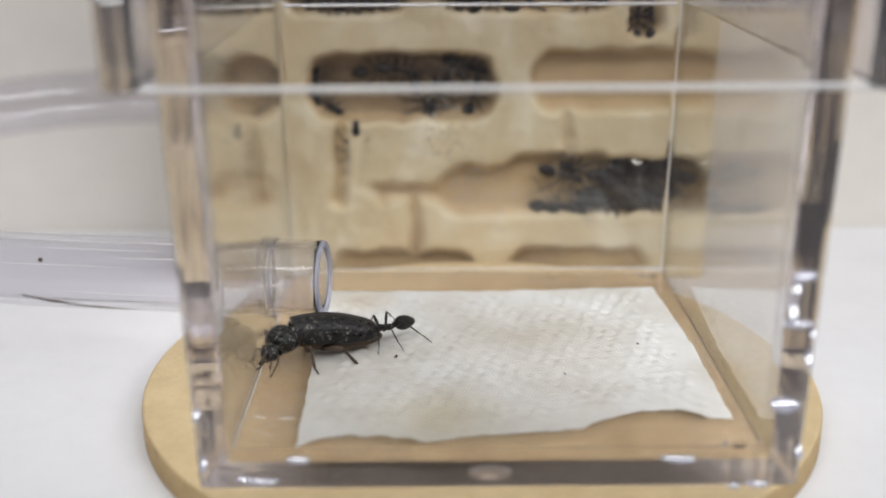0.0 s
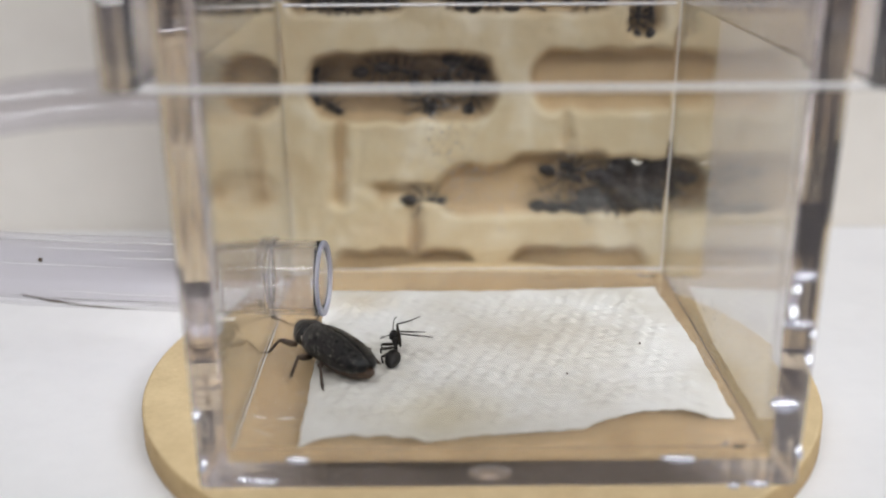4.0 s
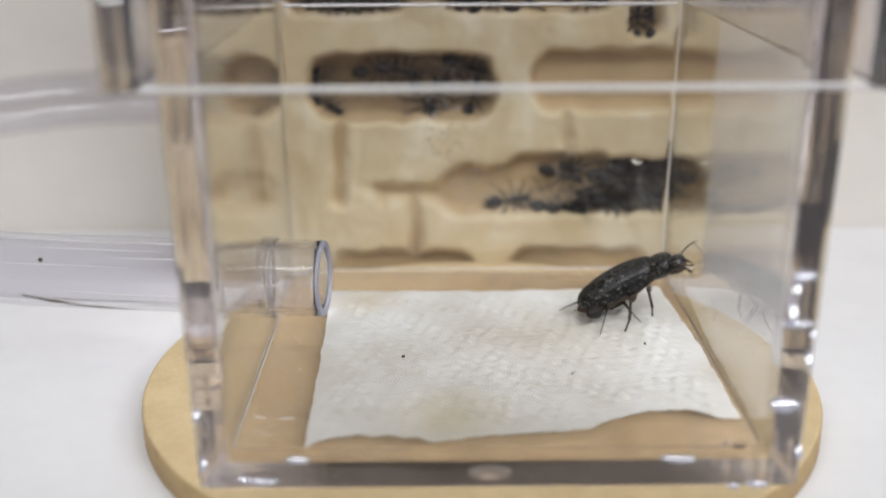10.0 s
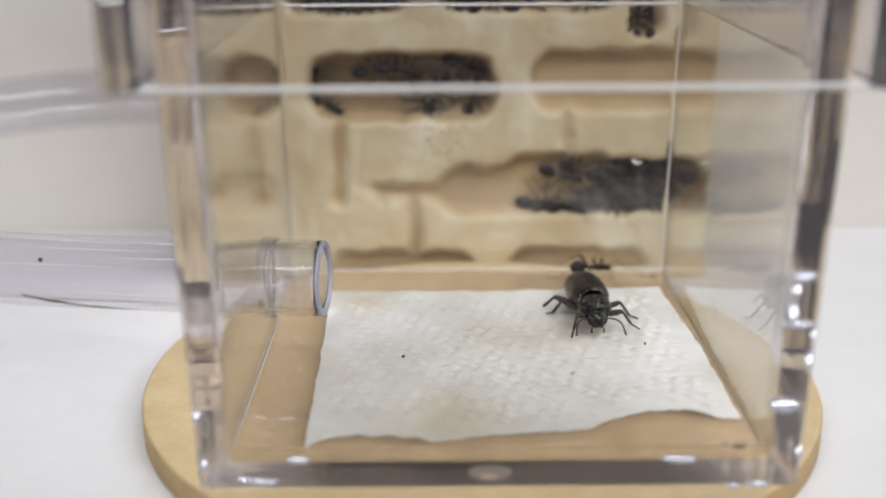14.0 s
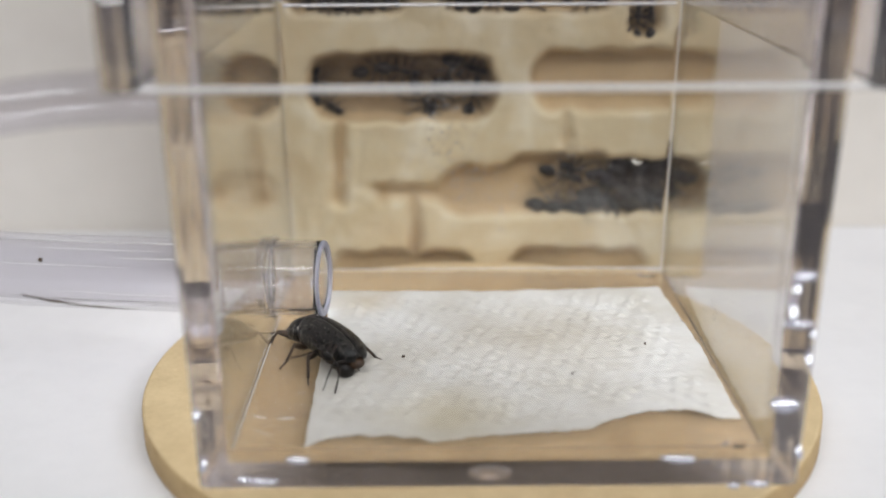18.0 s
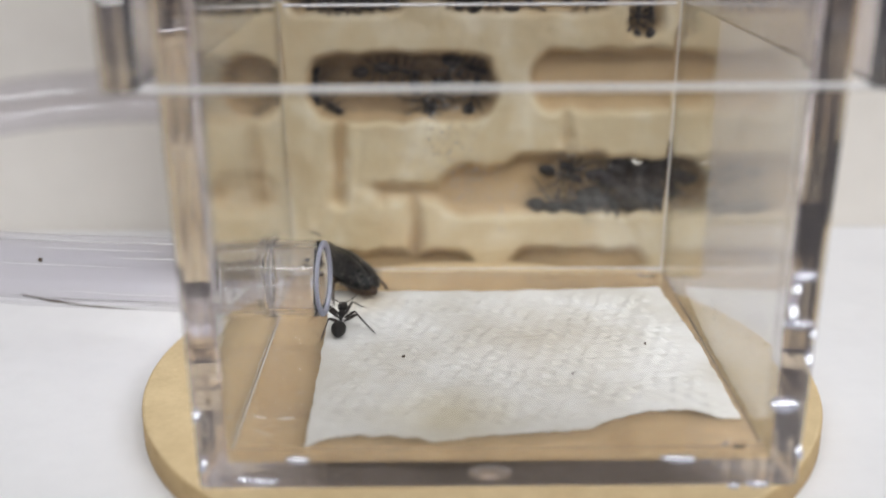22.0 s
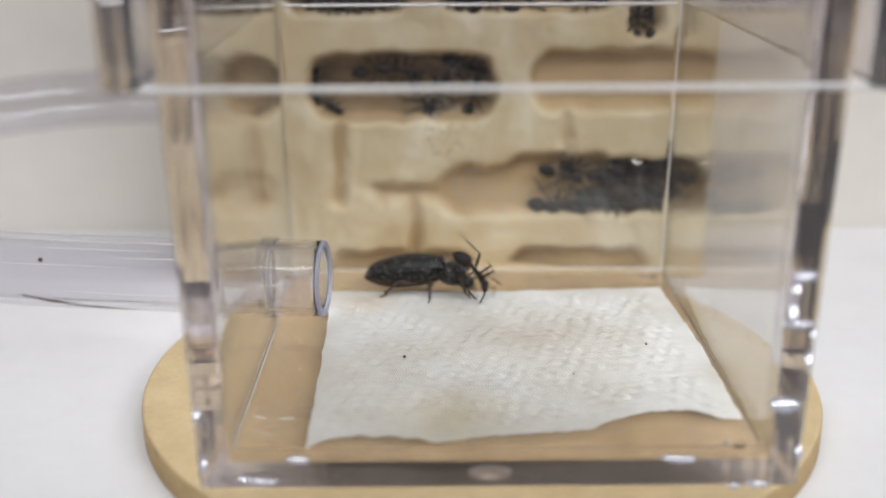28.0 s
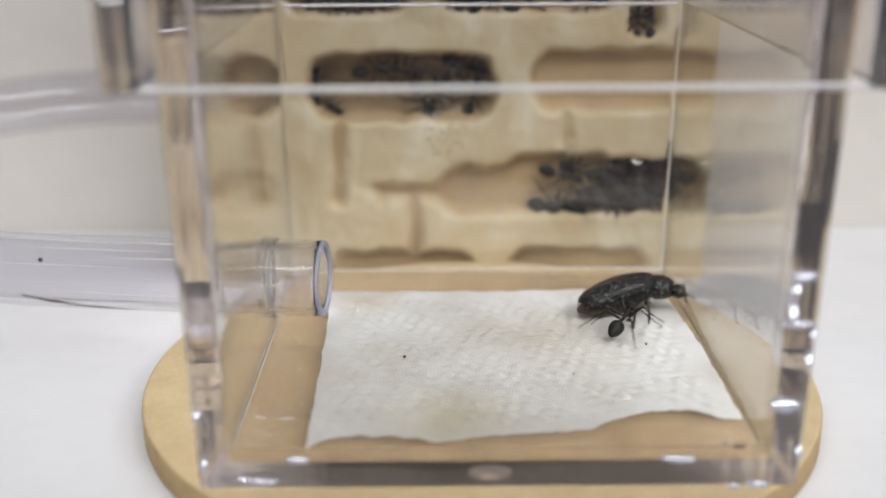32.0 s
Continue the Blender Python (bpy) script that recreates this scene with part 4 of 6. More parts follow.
def motions():
    walk(beetle, [
        (0, at(-21.1, -2.8, 2.9, 0, -5.2, -165.4)), (0.3, at(-20.8, -4.2, 3, 0, -5.9, -153)), (0.6, at(-21, -4.6, 2.9, 0, -4.6, -145)), 
        (1, at(-20.3, -5.8, 2.8, 0, -4.3, -128.2)), (1.2, at(-20.1, -5.8, 2.7, 0, -3.6, -122.4)), (1.5, at(-18.8, -6.9, 2.3, 0, -1.1, -115.2)), 
        (1.8, at(-18.4, -6.6, 2.2, 0, -0.5, -113.1)), (2, at(-17.7, -7.5, 2.8, 0, -3.9, -107.1)), (2.2, at(-16, -8, 3.2, 0, -7, -93.8)), 
        (2.4, at(-15.9, -11, 3.2, 0, -7.1, -94.8)), (2.6, at(-17.4, -16.9, 3.8, 10, -11.1, -123.6)), (2.8, at(-16.7, -17.9, 3.9, 30, -12.1, -136.5)), 
        (3, at(-16.5, -15.7, 4.2, 32, -12, -142)), (3.2, at(-17.6, -10.6, 2.8, 30, -4, -170)), (3.4, at(-18.2, -12, 2.7, 20, -3.3, 171)), 
        (3.5, at(-17.9, -13.6, 2.8, 15, -4.7, -179.1)), (4, at(-18.5, -3.1, 2.4, 0, -1.6, 131.1)), (4.5, at(-17.1, 10.9, 2.2, 0, -0.7, 94.8)), 
        (5, at(-17.3, 15.5, 2.6, 0, -2.8, 93.9)), (5.5, at(-17.2, 17.5, 3, 0, -5.6, 88.7)), (5.6, at(-16.4, 18.3, 2.9, 0, -5.1, 81)), 
        (5.7, at(-12.2, 19.5, 2.2, 0, -0.7, 43.6)), (5.8, at(-11.5, 20.1, 2.2, 0, -0.7, 35.4)), (5.9, at(-10.9, 19.9, 2.6, 0, -2.9, 35.3)), 
        (6, at(-8.7, 16.8, 2.6, 0, -3.6, 11)), (6.1, at(-6.8, 17.5, 2.5, 0, -2.7, 23.3)), (6.2, at(-3.5, 16.3, 2.7, 0, -3.5, 18.9)), 
        (6.3, at(-0.2, 12.1, 2.8, 0, -4.7, -0.7)), (6.4, at(2.7, 10.9, 2.8, 0, -4.6, -2)), (6.5, at(5.8, 10.1, 2.8, 0, -4.8, -2.1)), 
        (6.6, at(9.4, 10.3, 2.7, 0, -3.9, 1.9)), (6.7, at(12.2, 7.8, 2.9, 0, -4.9, -11.4)), (6.8, at(15.2, 7.8, 2.8, 0, -4.5, -5.1)), 
        (6.9, at(18.5, 8.6, 2.7, 0, -3.7, 1.6)), (7, at(19.5, 9.4, 2.8, 0, -4, 3.3)), (7.4, at(19.6, 9.6, 2.8, 0, -4.1, 2.2)), 
        (7.8, at(19.5, 9.4, 2.7, 0, -3.9, -0.4)), (8.2, at(19.6, 9.1, 2.8, 0, -4.1, -1.3)), (8.4, at(19.3, 9.6, 2.8, 0, -4.1, 2.3)), 
        (8.6, at(19.6, 8.9, 2.9, 0, -5.2, 3.3)), (8.8, at(19.9, 9.3, 3.8, 0, -10.4, 22.9)), (9, at(19.6, 8.9, 4.6, 0, -15.5, 30)), 
        (9.3, at(19.5, 9.3, 4.6, 0, -15.9, 23.9)), (9.6, at(19.8, 8.7, 5.6, 0, -21.9, 17)), (9.9, at(19.9, 8.9, 5.8, 0, -23.2, 12.6)), 
        (10.1, at(19.3, 11, 4.5, 0, -14.7, 25.9)), (10.3, at(18.8, 13.2, 2.7, 0, -3.6, 38.2)), (10.5, at(19.7, 12.5, 2.3, 0, -1, 49.3)), 
        (10.7, at(19.7, 12.6, 2.3, 0, -1.3, 50.2)), (11, at(19.3, 12.9, 2.3, 0, -1.3, 56.1)), (11.3, at(19, 14.1, 2.3, 0, -1.3, 65.4)), 
        (11.6, at(19.1, 15.5, 2.3, 0, -1.3, 68.6)), (12, at(19.1, 15.6, 2.3, 0, -1.3, 68.5)), (12.3, at(19.4, 15.2, 2.4, 0, -1.9, 53.4)), 
        (12.6, at(17.7, 14.7, 2.7, 0, -3.7, 32.6)), (12.8, at(18, 12.7, 2.8, 0, -4, 12)), (13, at(17.6, 11.9, 2.7, 0, -3.8, 2.2)), 
        (13.3, at(15.9, 7.9, 3.5, 0, -9.7, -22.9)), (13.6, at(12.9, 6.2, 3.8, 0, -10.7, -58.1)), (13.8, at(12.4, 5.6, 3.4, 0, -8.1, -73)), 
        (14, at(12.4, 5.4, 3, 0, -5.2, -87)), (14.1, at(12.2, 4.9, 3, 0, -5.6, -92)), (14.2, at(9.8, 2.2, 3.1, 0, -6.3, -109.4)), 
        (14.3, at(8.3, 0.8, 3, 0, -5.6, -118.3)), (14.4, at(6.6, -0.9, 3.1, 0, -6, -130.1)), (14.5, at(3, -2.5, 2.7, 0, -3.9, -137.2)), 
        (15, at(-6.7, -7.8, 3.2, 0, -6.8, -136.5)), (15.5, at(-13.1, -8.9, 3.5, 0, -8.8, -148.9)), (16, at(-17.1, -5.6, 2.8, 0, -4.5, -179.5)), 
        (16.5, at(-19.8, -4.4, 2.7, 0, -3.5, 169.1)), (17, at(-19.7, -4.2, 2.7, 0, -3.6, 166.1)), (17.3, at(-19.8, -3.8, 2.6, 0, -3.2, 163.4)), 
        (17.6, at(-19.5, -1.7, 2.3, 0, -1.4, 151.8)), (17.8, at(-18.9, -1.1, 2.2, 0, -0.7, 138)), (18, at(-19.2, -0.2, 2.2, 0, -0.7, 127)), 
        (18.2, at(-19.2, 0.3, 2.2, 0, -0.7, 123)), (18.6, at(-19.6, 0.5, 2.3, 0, -1.3, 127)), (19, at(-20.1, 0.4, 2.4, 0, -1.9, 127.5)), 
        (19.2, at(-20.1, 1, 2.2, 0, -0.7, 125.3)), (19.4, at(-19.5, 2.5, 2.3, 0, -1.3, 108.2)), (19.6, at(-19.8, 2.6, 2.2, 0, -0.6, 104.6)), 
        (20, at(-19.5, 3.4, 2.2, 0, -0.7, 102.2)), (20.4, at(-19.3, 3.8, 2.2, 0, -0.8, 100.9)), (20.8, at(-19.2, 4.8, 2.2, 0, -0.7, 96.3)), 
        (21, at(-19.6, 4.8, 2.2, 0, -0.7, 97.3)), (21.2, at(-18.9, 5.8, 2.2, 0, -0.7, 94.9)), (21.4, at(-18, 11, 2.3, 0, -1, 80.5)), 
        (21.6, at(-16.6, 18.8, 2.2, 0, -0.7, 89.5)), (21.8, at(-18.7, 19.3, 2.7, 0, -4.1, 120.1)), (22, at(-18.7, 20.7, 3.1, 0, -6.5, 125.9)), 
        (22.4, at(-18.8, 20.8, 2.8, 0, -4.7, 124.9)), (22.8, at(-17.2, 19.6, 2.6, 0, -2, 112)), (23, at(-14.5, 19.3, 3.1, 0, 7, 84)), 
        (23.2, at(-11.2, 19.4, 2.6, 0, -2, 62)), (23.4, at(-9.9, 21.8, 2.7, 0, -4, 49.1)), (23.6, at(-9.1, 22, 2.8, 0, -4.8, 45.4)), 
        (23.8, at(-8, 21.7, 2.9, 0, -5.2, 40.2)), (24, at(-7.3, 21.7, 2.8, 0, -4.3, 35.3)), (24.4, at(-6.7, 21.7, 3, 0, -5.5, 34.9)), 
        (24.6, at(-6.6, 21.6, 3.4, 0, -8, 31.5)), (24.8, at(-6.8, 20.8, 4.2, 0, -13.2, 32.4)), (25, at(-6.8, 18.8, 5.7, 0, -23.3, 19.4)), 
        (25.2, at(-6.7, 18.4, 6.3, 0, -28.2, 17.1)), (25.3, at(-7.1, 16.6, 7.9, 0, -39.7, 5.8)), (25.5, at(-6.9, 15.9, 8.5, 0, -44.9, 1.9)), 
        (26, at(-6.2, 20.5, 6.2, 0, -28.6, 40.7)), (26.5, at(-5.1, 22.1, 3.4, 0, -8.3, 44.8)), (27, at(-4.8, 20.1, 2.2, 0, -0.8, 19.6)), 
        (27.5, at(-5.1, 16.1, 3.2, 0, -7.1, -10.6)), (27.8, at(-4.6, 18.1, 2.8, 0, -4.5, -0.2)), (28, at(-4.5, 16.9, 2.9, 0, -4.6, -6.3)), 
        (28.2, at(-4.7, 16.9, 2.9, 0, -4.7, -6.4)), (28.4, at(-5, 16.3, 3, 0, -5.8, -7.3)), (28.8, at(-4.7, 16.3, 3.3, 0, -7.9, -9.1)), 
        (29, at(-5.3, 14.4, 4, 0, -12.8, -24.8)), (29.2, at(-6.4, 13.1, 4.2, 0, -13.9, -38.1)), (29.3, at(-7.3, 11.6, 4.1, 0, -12.2, -59.2)), 
        (29.4, at(-7.3, 10.2, 3.5, 0, -9, -64.5)), (29.5, at(-6.8, 10.1, 3.3, 0, -7.8, -67)), (29.6, at(-6.4, 7.2, 2.8, 0, -4.3, -65.5)), 
        (29.7, at(-6.2, 4.8, 3, 0, -5.6, -65.2)), (29.8, at(-4.9, 2.6, 2.6, 0, -3.3, -60.5)), (29.9, at(-2.9, 1.5, 2.7, 0, -3.9, -49.4)), 
        (30, at(-1.5, 1.8, 2.6, 0, -3.2, -46)), (30.2, at(2, 1.8, 2.9, 0, -4.6, -29.1)), (30.3, at(4.8, 1.7, 2.9, 0, -4.7, -13.8)), 
        (30.4, at(7.9, 2.4, 2.8, 0, -4.5, -5.6)), (30.5, at(11.5, 2.1, 2.8, 0, -4.3, -5.4)), (30.6, at(14.6, 3.5, 2.8, 0, -4.1, 1.6)), 
        (30.8, at(19.7, 7, 2.7, 0, -3.7, 15.9)), (31, at(20, 12.4, 2.4, 0, -2.1, 41.8)), (31.1, at(20.8, 12.5, 3, 0, -5.8, 45.8)), 
        (31.2, at(20.6, 12.2, 4.3, 0, -14.6, 38.7)), (31.4, at(20.7, 11, 6.2, 0, -28.4, 36.5)), (31.5, at(20.1, 9, 7.7, 0, -40.3, 29.4)), 
        (31.6, at(20.2, 8.5, 7.8, 0, -41.2, 24.5)), (31.8, at(19.9, 10.9, 3.7, 0, -10.3, 36.3)), (32, at(19.8, 10.8, 2.8, 0, -4.2, 26.4)), 
    ])
    walk(beetle_front, [
        (0, at(0, 0, 0, 0, 16.5, 45.2)), (0.3, at(0, 0, 0, 0, 15.2, 22.7)), (0.6, at(0, 0, 0, 0, 15.3, 32)), (1, at(0, 0, 0, 0, 17.9, 30.5)), 
        (1.2, at(0, 0, 0, 0, 15.6, 17.5)), (1.5, at(0, 0, 0, 0, 10.7, 31.3)), (1.8, at(0, 0, 0, 0, 11.3, 27.6)), (2, at(0, 0, 0, 0, 18, 28.7)), 
        (2.2, at(0, 0, 0, 0, 19.6, 22.3)), (2.4, at(0, 0, 0, 0, 20.2, 11)), (2.6, at(0, 0, 0, 0, 14.9, 8.8)), (2.8, at(0, 0, 0, 0, 19.4, -4.2)), 
        (3, at(0, 0, 0, 0, 16, -5)), (3.2, at(0, 0, 0, 0, 14, -5)), (3.4, at(0, 0, 0, 0, 11.1, 1.3)), (3.5, at(0, 0, 0, 0, 13, 17.3)), 
        (4, at(0, 0, 0, 0, -1.2, -17.5)), (4.5, at(0, 0, 0, 0, -2.7, -3.5)), (5, at(0, 0, 0, 0, 6.7, -9.4)), (5.5, at(0, 0, 0, 0, 23.2, -34.9)), 
        (5.6, at(0, 0, 0, 0, 17.8, -50)), (5.7, at(0, 0, 0, 0, 7.5, -50)), (5.8, at(0, 0, 0, 0, 5.8, -50)), (5.9, at(0, 0, 0, 0, 12.7, -40.9)), 
        (6, at(0, 0, 0, 0, 13.1, -10.5)), (6.1, at(0, 0, 0, 0, 11.9, -38.1)), (6.2, at(0, 0, 0, 0, 12.7, -41.2)), (6.3, at(0, 0, 0, 0, 14.2, -21.5)), 
        (6.4, at(0, 0, 0, 0, 14.3, -35.5)), (6.5, at(0, 0, 0, 0, 14.5, -26.5)), (6.6, at(0, 0, 0, 0, 14.3, -36.2)), (6.7, at(0, 0, 0, 0, 14.5, -23)), 
        (6.8, at(0, 0, 0, 0, 13.7, -19.2)), (6.9, at(0, 0, 0, 0, 14.5, -9.9)), (7, at(0, 0, 0, 0, -3.1, -48.8)), (7.4, at(0, 0, 0, 0, -6.8, -50)), 
        (7.8, at(0, 0, 0, 0, 2.3, -50)), (8.2, at(0, 0, 0, 0, 2.3, -50)), (8.4, at(0, 0, 0, 0, 2.5, -50)), (8.6, at(0, 0, 0, 0, 8.9, -40.6)), 
        (8.8, at(0, 0, 0, 0, -8.1, -50)), (9, at(0, 0, 0, 0, -15.7, -50)), (9.3, at(0, 0, 0, 0, -14.2, -50)), (9.6, at(0, 0, 0, 0, -18.9, -50)), 
        (9.9, at(0, 0, 0, 0, -17.4, -50)), (10.1, at(0, 0, 0, 0, -14.8, -50)), (10.3, at(0, 0, 0, 0, 13.1, -12.5)), (10.5, at(0, 0, 0, 0, 11.6, 2)), 
        (10.7, at(0, 0, 0, 0, 12.6, 4)), (11, at(0, 0, 0, 0, 17.9, 2.5)), (11.3, at(0, 0, 0, 0, 13.5, 5.6)), (11.6, at(0, 0, 0, 0, 11.8, 3.1)), 
        (12, at(0, 0, 0, 0, 12, 3.7)), (12.3, at(0, 0, 0, 0, 14, -0.2)), (12.6, at(0, 0, 0, 0, 15.8, -13)), (12.8, at(0, 0, 0, 0, 11.8, -50)), 
        (13, at(0, 0, 0, 0, 13.4, -50)), (13.3, at(0, 0, 0, 0, 18.5, -22.9)), (13.6, at(0, 0, 0, 0, 20.5, 3)), (13.8, at(0, 0, 0, 0, 14.8, 3.6)), 
        (14, at(0, 0, 0, 0, 14.4, -2.7)), (14.1, at(0, 0, 0, 0, 16.3, -4.9)), (14.2, at(0, 0, 0, 0, 11.8, -6.3)), (14.3, at(0, 0, 0, 0, 11.2, 6.2)), 
        (14.4, at(0, 0, 0, 0, 12.3, -1)), (14.5, at(0, 0, 0, 0, 11.5, 1.3)), (15, at(0, 0, 0, 0, 22.5, -50)), (15.5, at(0, 0, 0, 0, 22.1, -50)), 
        (16, at(0, 0, 0, 0, 22.9, -17.5)), (16.5, at(0, 0, 0, 0, 18.6, -3.6)), (17, at(0, 0, 0, 0, 19.6, -2.6)), (17.3, at(0, 0, 0, 0, 21.6, -4.7)), 
        (17.6, at(0, 0, 0, 0, 21.4, -2.8)), (17.8, at(0, 0, 0, 0, 21.8, 12.2)), (18, at(0, 0, 0, 0, 19.8, 5.6)), (18.2, at(0, 0, 0, 0, 20.1, 8)), 
        (18.6, at(0, 0, 0, 0, 21.3, 8.8)), (19, at(0, 0, 0, 0, 15.6, -2.2)), (19.2, at(0, 0, 0, 0, 12.6, -3)), (19.4, at(0, 0, 0, 0, 2.3, -7.5)), 
        (19.6, at(0, 0, 0, 0, -1.8, -4.9)), (20, at(0, 0, 0, 0, -2.6, -0.9)), (20.4, at(0, 0, 0, 0, -2.1, 2.8)), (20.8, at(0, 0, 0, 0, -1.2, -3.9)), 
        (21, at(0, 0, 0, 0, -0.3, -6.8)), (21.2, at(0, 0, 0, 0, -0.3, -8.9)), (21.4, at(0, 0, 0, 0, 3.7, -6.6)), (21.6, at(0, 0, 0, 0, 1.5, -7.5)), 
        (21.8, at(0, 0, 0, 0, 3.2, 1.9)), (22, at(0, 0, 0, 0, -10, 13.2)), (22.4, at(0, 0, 0, 0, -8.4, 13.4)), (22.8, at(0, 0, 0, 0, -6, 5)), 
        (23, at(0, 0, 0, 0, -8, -12)), (23.2, at(0, 0, 0, 0, -4, -30)), (23.4, at(0, 0, 0, 0, 3.9, -47)), (23.6, at(0, 0, 0, 0, 9.9, -49)), 
        (23.8, at(0, 0, 0, 0, 16.1, -40.3)), (24, at(0, 0, 0, 0, 6.6, -50)), (24.4, at(0, 0, 0, 0, 4.3, -50)), (24.6, at(0, 0, 0, 0, -1.1, -50)), 
        (24.8, at(0, 0, 0, 0, -8.5, -50)), (25, at(0, 0, 0, 0, -16.7, -39.6)), (25.2, at(0, 0, 0, 0, -16.5, -46.4)), (25.3, at(0, 0, 0, 0, -14.8, -50)), 
        (25.5, at(0, 0, 0, 0, -6.2, -50)), (26, at(0, 0, 0, 0, -25, -50)), (26.5, at(0, 0, 0, 0, -12, -50)), (27, at(0, 0, 0, 0, 10.5, -27.3)), 
        (27.5, at(0, 0, 0, 0, 16.9, -13.6)), (27.8, at(0, 0, 0, 0, 15.4, -43.4)), (28, at(0, 0, 0, 0, 15.6, -30.9)), (28.2, at(0, 0, 0, 0, 15.3, -33.9)), 
        (28.4, at(0, 0, 0, 0, 14.1, -34.9)), (28.8, at(0, 0, 0, 0, 17.1, -42.4)), (29, at(0, 0, 0, 0, 19.2, -39.4)), (29.2, at(0, 0, 0, 0, 18.8, -25.1)), 
        (29.3, at(0, 0, 0, 0, 15.7, -2.9)), (29.4, at(0, 0, 0, 0, 14.5, -1.6)), (29.5, at(0, 0, 0, 0, 16.7, -4.9)), (29.6, at(0, 0, 0, 0, 10.9, -1.7)), 
        (29.7, at(0, 0, 0, 0, 12.3, 1.4)), (29.8, at(0, 0, 0, 0, 11.8, -0.3)), (29.9, at(0, 0, 0, 0, 12.5, 0)), (30, at(0, 0, 0, 0, 13.4, 9.2)), 
        (30.2, at(0, 0, 0, 0, 14.1, 4.8)), (30.3, at(0, 0, 0, 0, 14.6, -4.7)), (30.4, at(0, 0, 0, 0, 14.7, -6.7)), (30.5, at(0, 0, 0, 0, 16.7, 2.8)), 
        (30.6, at(0, 0, 0, 0, 15.3, -1.8)), (30.8, at(0, 0, 0, 0, 6.1, -23)), (31, at(0, 0, 0, 0, 7, -12.3)), (31.1, at(0, 0, 0, 0, 2.8, -9.1)), 
        (31.2, at(0, 0, 0, 0, -25, -46.6)), (31.4, at(0, 0, 0, 0, -25, -50)), (31.5, at(0, 0, 0, 0, -25, -50)), (31.6, at(0, 0, 0, 0, -25, -50)), 
        (31.8, at(0, 0, 0, 0, -24.1, -50)), (32, at(0, 0, 0, 0, 0.9, -50)), 
    ])
